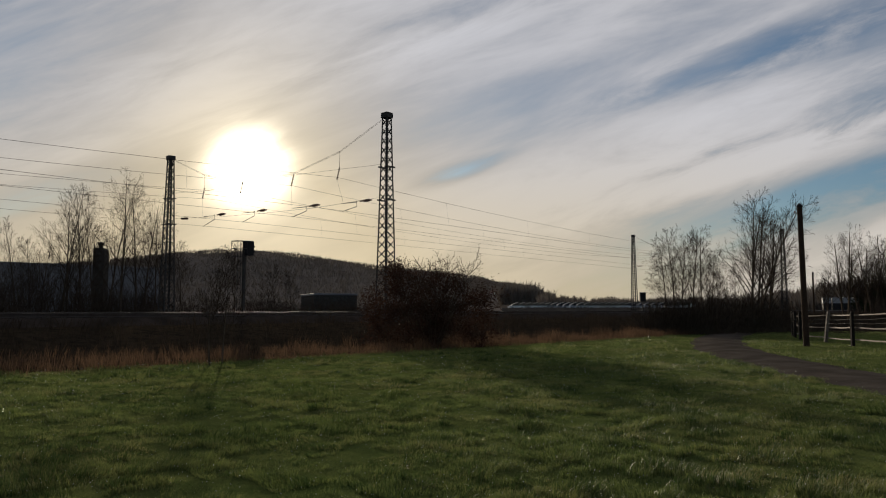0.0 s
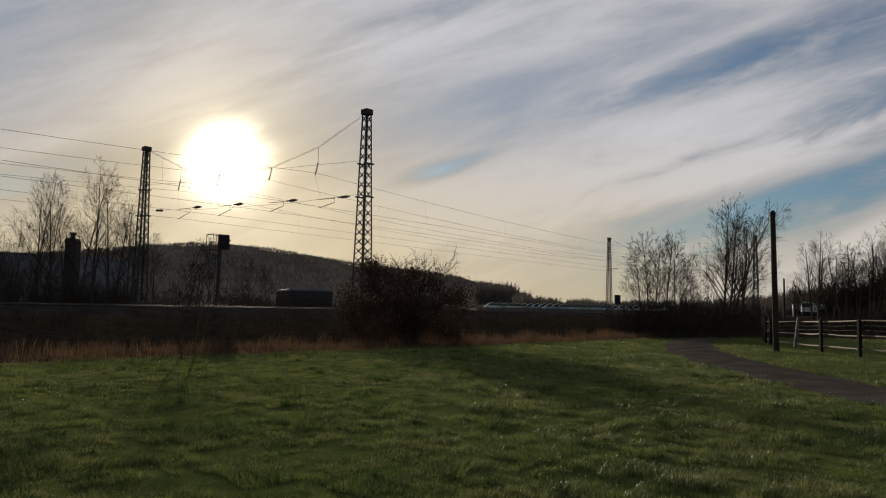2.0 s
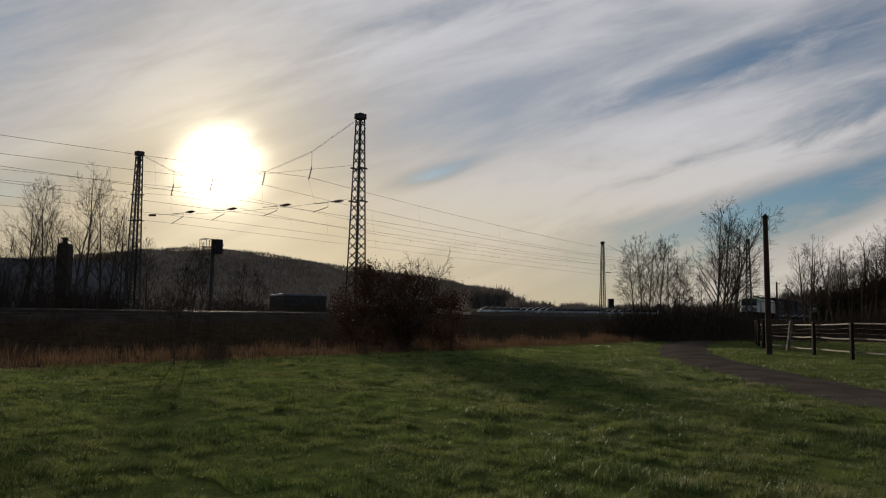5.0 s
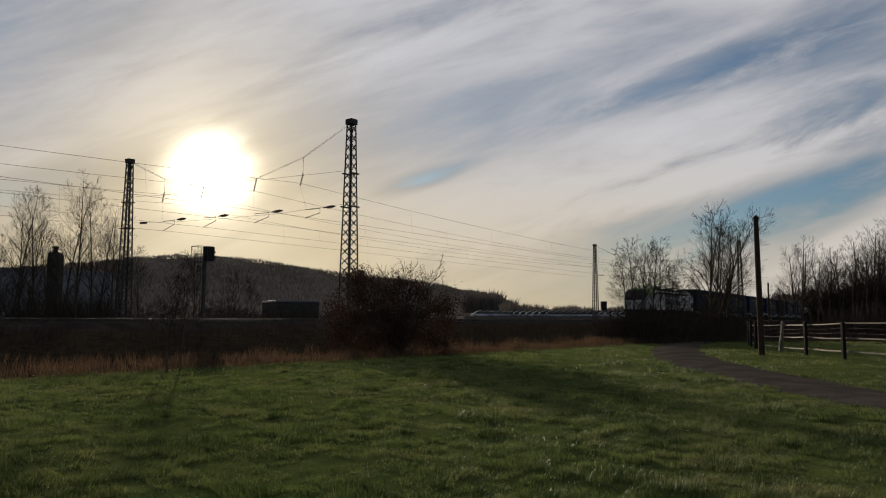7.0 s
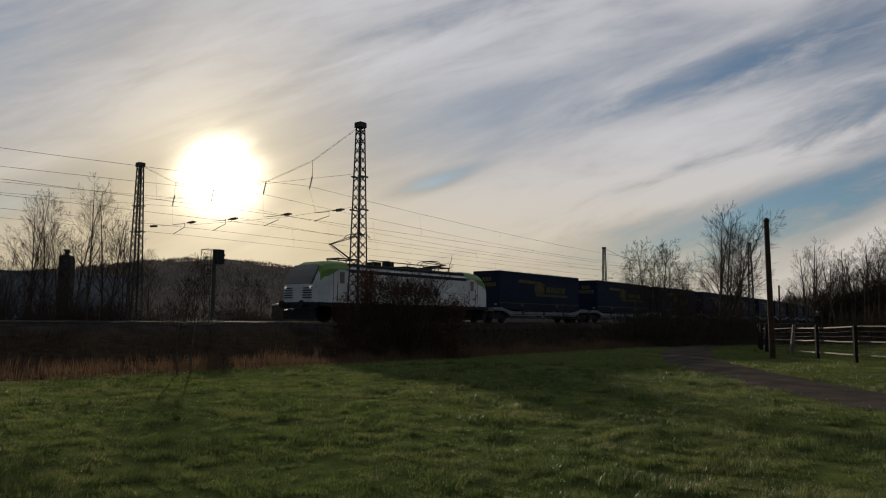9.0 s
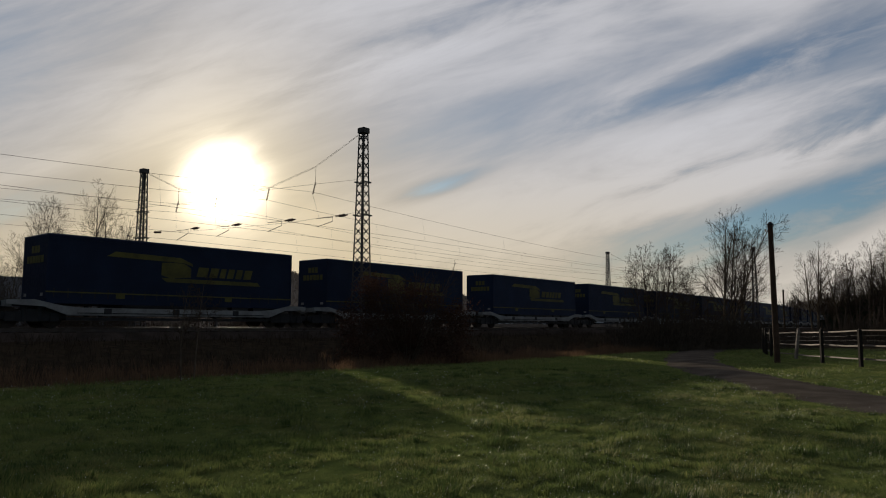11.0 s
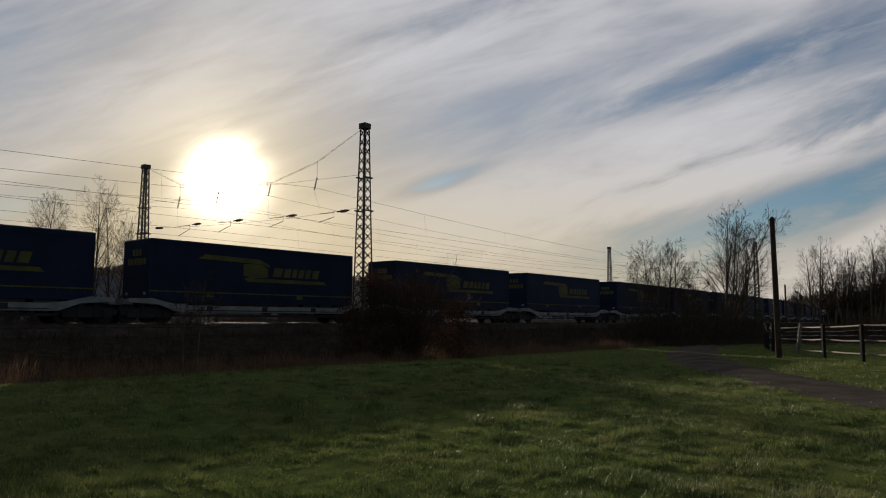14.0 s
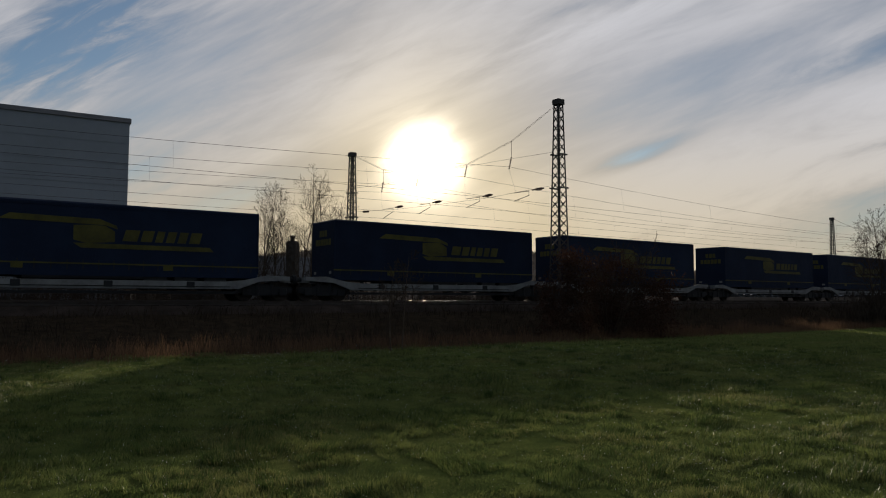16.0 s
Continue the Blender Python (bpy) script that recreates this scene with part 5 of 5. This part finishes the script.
# ---- signals and lineside things ----
def build_lineside():
    x, y = polar(-15.0, 61)
    z0 = float(land(x, y))
    t = thing("signal_post", "railway signal with a caged ladder platform on a steel post", "railway signal", "", pose(x, y, z0, 0, 0, heading(30)))
    part("post", Mesh().box(-0.1, 0.1, -0.1, 0.1, 0, 5.4), "mast", t)
    part("signal_head", Mesh().box(0.0, 0.65, -0.4, 0.3, 5.0, 6.15, 0.05), "dark", t, "black signal screen")
    part("hood", Mesh().box(0.62, 0.85, -0.2, 0.1, 5.65, 5.8).box(0.62, 0.85, -0.2, 0.1, 5.25, 5.4), "dark", t)
    cage = Mesh()
    for sx in (-0.9, -0.05):
        for sy in (-0.45, 0.45):
            cage.tube((sx, sy, 4.9), (sx, sy, 6.1), 0.025, n=4)
    for z in (4.9, 5.5, 6.1):
        cage.line([(-0.9, -0.45, z), (-0.05, -0.45, z), (-0.05, 0.45, z), (-0.9, 0.45, z), (-0.9, -0.45, z)], 0.022)
    part("cage", cage, "mast", t, "square guard cage")
    lad = Mesh()
    for sx in (-0.6, -0.3):
        lad.tube((sx, 0, 0), (sx, 0, 5.0), 0.02, n=4)
    for k in range(16):
        lad.tube((-0.6, 0, 0.3 + k * 0.3), (-0.3, 0, 0.3 + k * 0.3), 0.013, n=4)
    part("ladder", lad, "mast", t)
    # box signal beside the far mast, and short posts
    x, y = polar(15.0, 118)
    z0 = float(land(x, y))
    t = thing("signal_box", "dark equipment box on a short post beside a mast", "signal box", "", pose(x, y, z0))
    part("post", Mesh().box(-0.08, 0.08, -0.08, 0.08, 0, 2.2), "mast", t)
    part("cabinet", Mesh().box(-0.45, 0.45, -0.3, 0.3, 1.9, 3.3, 0.05), "dark", t)
    for az in (15.5, 16.0, 16.6):
        x, y = polar(az, 116)
        z0 = float(land(x, y))
        t = thing("marker_post", "short dark lineside post", "post", "lineside posts", pose(x, y, z0))
        part("post", Mesh().box(-0.1, 0.1, -0.1, 0.1, -0.1, 1.7), "mast", t)
        part("cap", Mesh().box(-0.13, 0.13, -0.13, 0.13, 1.7, 1.8), "mast", t)
    x, y = polar(26.45, 70)
    t = thing("telegraph_pole", "thin dark far pole", "pole", "", pose(x, y, float(land(x, y))))
    part("shaft", Mesh().tube((0, 0, -0.2), (0, 0, 4.6), 0.09, 0.07, 8), "timber", t)
    part("cap", Mesh().tube((0, 0, 4.6), (0, 0, 4.68), 0.1, 0.03, 8), "dark", t)


def build_paddock():
    # stout timber pole
    x, y = 15.1, 31.1
    t = thing("timber_pole", "weathered dark timber pole with a metal cap and a loose wire", "pole", "", pose(x, y, float(land(x, y)), 0.4, -0.9, 0))
    part("shaft", Mesh().tube((0, 0, -0.4), (0, 0, 3.0), 0.125, 0.115, 12).tube((0, 0, 3.0), (0, 0, 5.85), 0.115, 0.10, 12), "timber", t, smooth=False)
    part("cap", Mesh().tube((0, 0, 5.83), (0, 0, 5.88), 0.125, n=12).tube((0, 0, 5.88), (0, 0, 5.98), 0.12, 0.04, 12), "dark", t, "dark metal cap")
    part("hook", Mesh().tube((-0.1, 0, 5.55), (-0.2, 0, 5.58), 0.015).tube((-0.2, 0, 5.55), (-0.2, 0, 5.66), 0.03), "porcelain", t)
    part("loose_wire", Mesh().line([(-0.2, 0, 5.6), (-0.3, 0, 5.45), (-0.33, 0, 5.2), (-0.25, 0, 5.0), (-0.12, 0, 4.85)], 0.008), "wire", t)
    f = thing("paddock_fence", "three-rail paddock fence with dark posts and weathered boards", "fence")
    posts = [(17.6, 18.5, 0), (17.2, 23.4, 0), (17.0, 28.3, 0), (17.3, 31.6, 0), (17.95, 35.2, 0.16), (18.15, 38.0, 0), (19.2, 40.8, 0), (20.3, 43.4, 0)]
    levels = [(0.40, 0.90, 1.50), (0.36, 0.86, 1.47), (0.31, 0.82, 1.42), (0.26, 0.79, 1.30), (0.21, 0.69, 1.27), (0.22, 0.68, 1.20), (0.23, 0.67, 1.17), (0.23, 0.66, 1.15)]
    H = 1.45
    for x, y, lean in posts:
        z0 = float(land(x, y))
        m = Mesh()
        r = [(-0.062, -0.062), (0.062, -0.062), (0.062, 0.062), (-0.062, 0.062)]
        m.loft([[(x + a + lean * k * H, y + b, z0 - 0.3 + k * (H + 0.3)) for a, b in r] for k in (0, 0.97)] + [[(x + a * 0.5 + lean * H, y + b * 0.5, z0 + H) for a, b in r]])
        part("post", m, "post" if lean == 0 else "board", f, "" if lean == 0 else "leaning pale post")
    rnd = random.Random(8)
    for (x0, y0, l0), (x1, y1, l1), ha, hb in zip(posts, posts[1:], levels, levels[1:]):
        for ua, ub in ((0.35, 0.35), (0.68, 0.66)):
            wa, wb = ha[1] + (ha[2] - ha[1]) * ua, hb[1] + (hb[2] - hb[1]) * ub
            part("wire", Mesh().line([(x0, y0, wa), ((x0 + x1) / 2, (y0 + y1) / 2, (wa + wb) / 2 - 0.04), (x1, y1, wb)], 0.006), "wire", f, "thin slack fence wire")
        for z, zz in zip(ha, hb):
            za, zb = z + rnd.uniform(-0.015, 0.015), zz + rnd.uniform(-0.015, 0.015)
            d = Vector((x1 - x0, y1 - y0, 0)).normalized()
            n = Vector((-d.y, d.x, 0)) * 0.025
            o = n.normalized() * -0.12
            p, q = Vector((x0 + l0 * z, y0, za)) + o, Vector((x1 + l1 * zz, y1, zb)) + o
            mid = (p + q) / 2 - Vector((0, 0, rnd.uniform(0.0, 0.03)))
            ring = lambda c, h=0.026: [c - n + Vector((0, 0, -h)), c + n + Vector((0, 0, -h)), c + n + Vector((0, 0, h)), c - n + Vector((0, 0, h))]
            part("board", Mesh().loft([ring(p), ring(mid), ring(q)]), "board", f)


build_lineside()
build_paddock()


# ---- grass and scrub ----
def blades(name, n, where, height, width, mat, label, seed, lean=0.35, keep=None, scale_far=0.0):
    """A field of single bent blades, each a tapering strip of two faces."""
    r = np.random.default_rng(seed)
    x, y = where(r, n)
    if keep is not None:
        k = keep(x, y, r)
        x, y = x[k], y[k]
    n = len(x)
    d = np.hypot(x, y)
    patch = 0.9 + 0.09 * ripple(x * 1.7 + 3, y * 1.7) + 0.15 * ripple(y * 3.9 + 1, x * 4.3)
    # tufts: neighbours share their vigour and the way they lean
    cell = 0.22 + 0.012 * d
    key = (np.floor((x + 0.15 * np.sin(y * 9)) / cell).astype(np.int64) * 73856093) ^ (np.floor((y + 0.15 * np.sin(x * 8)) / cell).astype(np.int64) * 19349663)
    tuft = (key % 1009) / 1009.0
    h = r.uniform(*height, n) * np.clip(patch, 0.3, 1.4) * (0.4 + 1.2 * tuft ** 1.5)
    w = r.uniform(*width, n) * (1 + scale_far * d)
    a = r.uniform(0, 2 * np.pi, n)
    b = 2 * np.pi * ((key % 613) / 613.0) + r.normal(0, 0.9, n)
    z = land(x, y) - 0.02
    l = h * r.uniform(0.2, 1.0, n) * lean * 2
    cx, cy, lx, ly = np.cos(a) * w, np.sin(a) * w, np.cos(b) * l, np.sin(b) * l
    v = np.empty((n, 5, 3))
    v[:, 0] = np.stack([x - cx, y - cy, z], -1)
    v[:, 1] = np.stack([x + cx, y + cy, z], -1)
    v[:, 2] = np.stack([x + cx * 0.8 + lx * 0.4, y + cy * 0.8 + ly * 0.4, z + h * 0.62], -1)
    v[:, 3] = np.stack([x - cx * 0.8 + lx * 0.4, y - cy * 0.8 + ly * 0.4, z + h * 0.62], -1)
    v[:, 4] = np.stack([x + lx, y + ly, z + h], -1)
    k = np.arange(n)[:, None] * 5
    f = np.concatenate([k + 0, k + 1, k + 2, k + 0, k + 2, k + 3, k + 3, k + 2, k + 4], 1).reshape(-1)
    ob = new(name, quick_mesh(name, v.reshape(-1, 3), f, 3, mat))
    return tagged(ob, label, "grass", kind="stuff")


def fan(a0, a1, d0, d1, power):
    def where(r, n):
        a, u = np.radians(r.uniform(a0, a1, n)), r.uniform(0, 1, n)
        d = (d0 ** power + u * (d1 ** power - d0 ** power)) ** (1 / power)
        return d * np.sin(a), d * np.cos(a)
    return where


def strip(s0, s1, o0, o1):
    def where(r, n):
        s, o = r.uniform(s0, s1, n), r.uniform(o0, o1, n)
        th = HEAD - BEND * s
        x = -math.cos(HEAD) * DIST + (np.cos(th) - math.cos(HEAD)) / BEND - np.cos(th) * o
        y = math.sin(HEAD) * DIST - (np.sin(th) - math.sin(HEAD)) / BEND + np.sin(th) * o
        return x, y
    return where


def build_grass():
    def on_meadow(x, y, r):
        off, s = track_offset(x, y)
        return (off < -14.6 + r.uniform(-1.2, 0.6, len(x))) & (lane_distance(x, y) > 0.98 + r.uniform(-0.12, 0.3, len(x)) + 0.12 * np.sin(y * 2.1))
    blades("meadow_grass", 700000, fan(-46, 36, 4.8, 22, 0.9), (0.032, 0.085), (0.0013, 0.0025), "grass", "short wet green meadow grass with dew", 1, lean=0.45, keep=on_meadow, scale_far=0.07)
    # rank tufts that stand above the sward
    centres = np.random.default_rng(21)
    ca, cd = np.radians(centres.uniform(-46, 36, 1500)), 4.8 + 22 * centres.uniform(0, 1, 1500) ** 1.1
    cx, cy, cr = cd * np.sin(ca), cd * np.cos(ca), centres.uniform(0.05, 0.20, 1500)

    def in_tufts(r, n):
        k = r.integers(0, len(cx), n)
        return cx[k] + r.normal(0, 1, n) * cr[k], cy[k] + r.normal(0, 1, n) * cr[k] * 0.6
    blades("grass_tufts", 75000, in_tufts, (0.06, 0.12), (0.002, 0.004), "tuft", "dark rank grass tufts in the meadow", 22, keep=on_meadow, scale_far=0.04)
    # dew: tiny white bodies, the sun's sparkle put into their colour
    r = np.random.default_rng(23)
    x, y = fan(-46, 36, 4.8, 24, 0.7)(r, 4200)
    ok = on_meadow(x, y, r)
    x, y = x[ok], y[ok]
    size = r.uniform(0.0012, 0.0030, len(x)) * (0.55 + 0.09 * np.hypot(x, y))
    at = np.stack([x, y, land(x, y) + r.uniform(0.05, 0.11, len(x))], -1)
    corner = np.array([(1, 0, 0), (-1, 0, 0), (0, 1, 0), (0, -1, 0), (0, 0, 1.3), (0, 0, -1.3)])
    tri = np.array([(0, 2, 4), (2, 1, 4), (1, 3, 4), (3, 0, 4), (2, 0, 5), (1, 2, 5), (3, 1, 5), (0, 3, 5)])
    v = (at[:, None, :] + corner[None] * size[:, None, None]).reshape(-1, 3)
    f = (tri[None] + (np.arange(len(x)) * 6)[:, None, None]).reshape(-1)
    tagged(new("dew_drops", quick_mesh("dew_drops", v, f, 3, "dew")), "dew drops on the grass tips, their sparkle put in as white colour", "dew", kind="stuff")
    blades("meadow_grass", 210000, fan(-46, 38, 20, 60, 1.0), (0.04, 0.095), (0.004, 0.007), "grass", "short green meadow grass farther off", 2, keep=on_meadow, scale_far=0.02)

    def clear(x, y, r):
        off, s = track_offset(x, y)
        thick = 0.5 + 0.5 * np.sin(s * 0.55 + 1.3 * np.sin(s * 0.23)) * np.sin(s * 1.7 + off) + 0.25 * ripple(x * 0.8, y * 0.8)
        return (lane_distance(x, y) > 1.6) & (r.uniform(0, 1, len(x)) < 0.25 + thick)
    blades("dry_grass", 70000, strip(-12, 75, -16.0, -12.0), (0.10, 0.50), (0.003, 0.006), "dry", "tall brown withered grass along the meadow edge", 3, lean=0.25, keep=clear, scale_far=0.004)
    blades("bank_scrub", 42000, strip(-30, 130, -13.2, -3.4), (0.2, 0.65), (0.006, 0.013), "scrub", "dark dead scrub on the railway bank", 4, lean=0.45, keep=clear, scale_far=0.006)


build_grass()
motions()
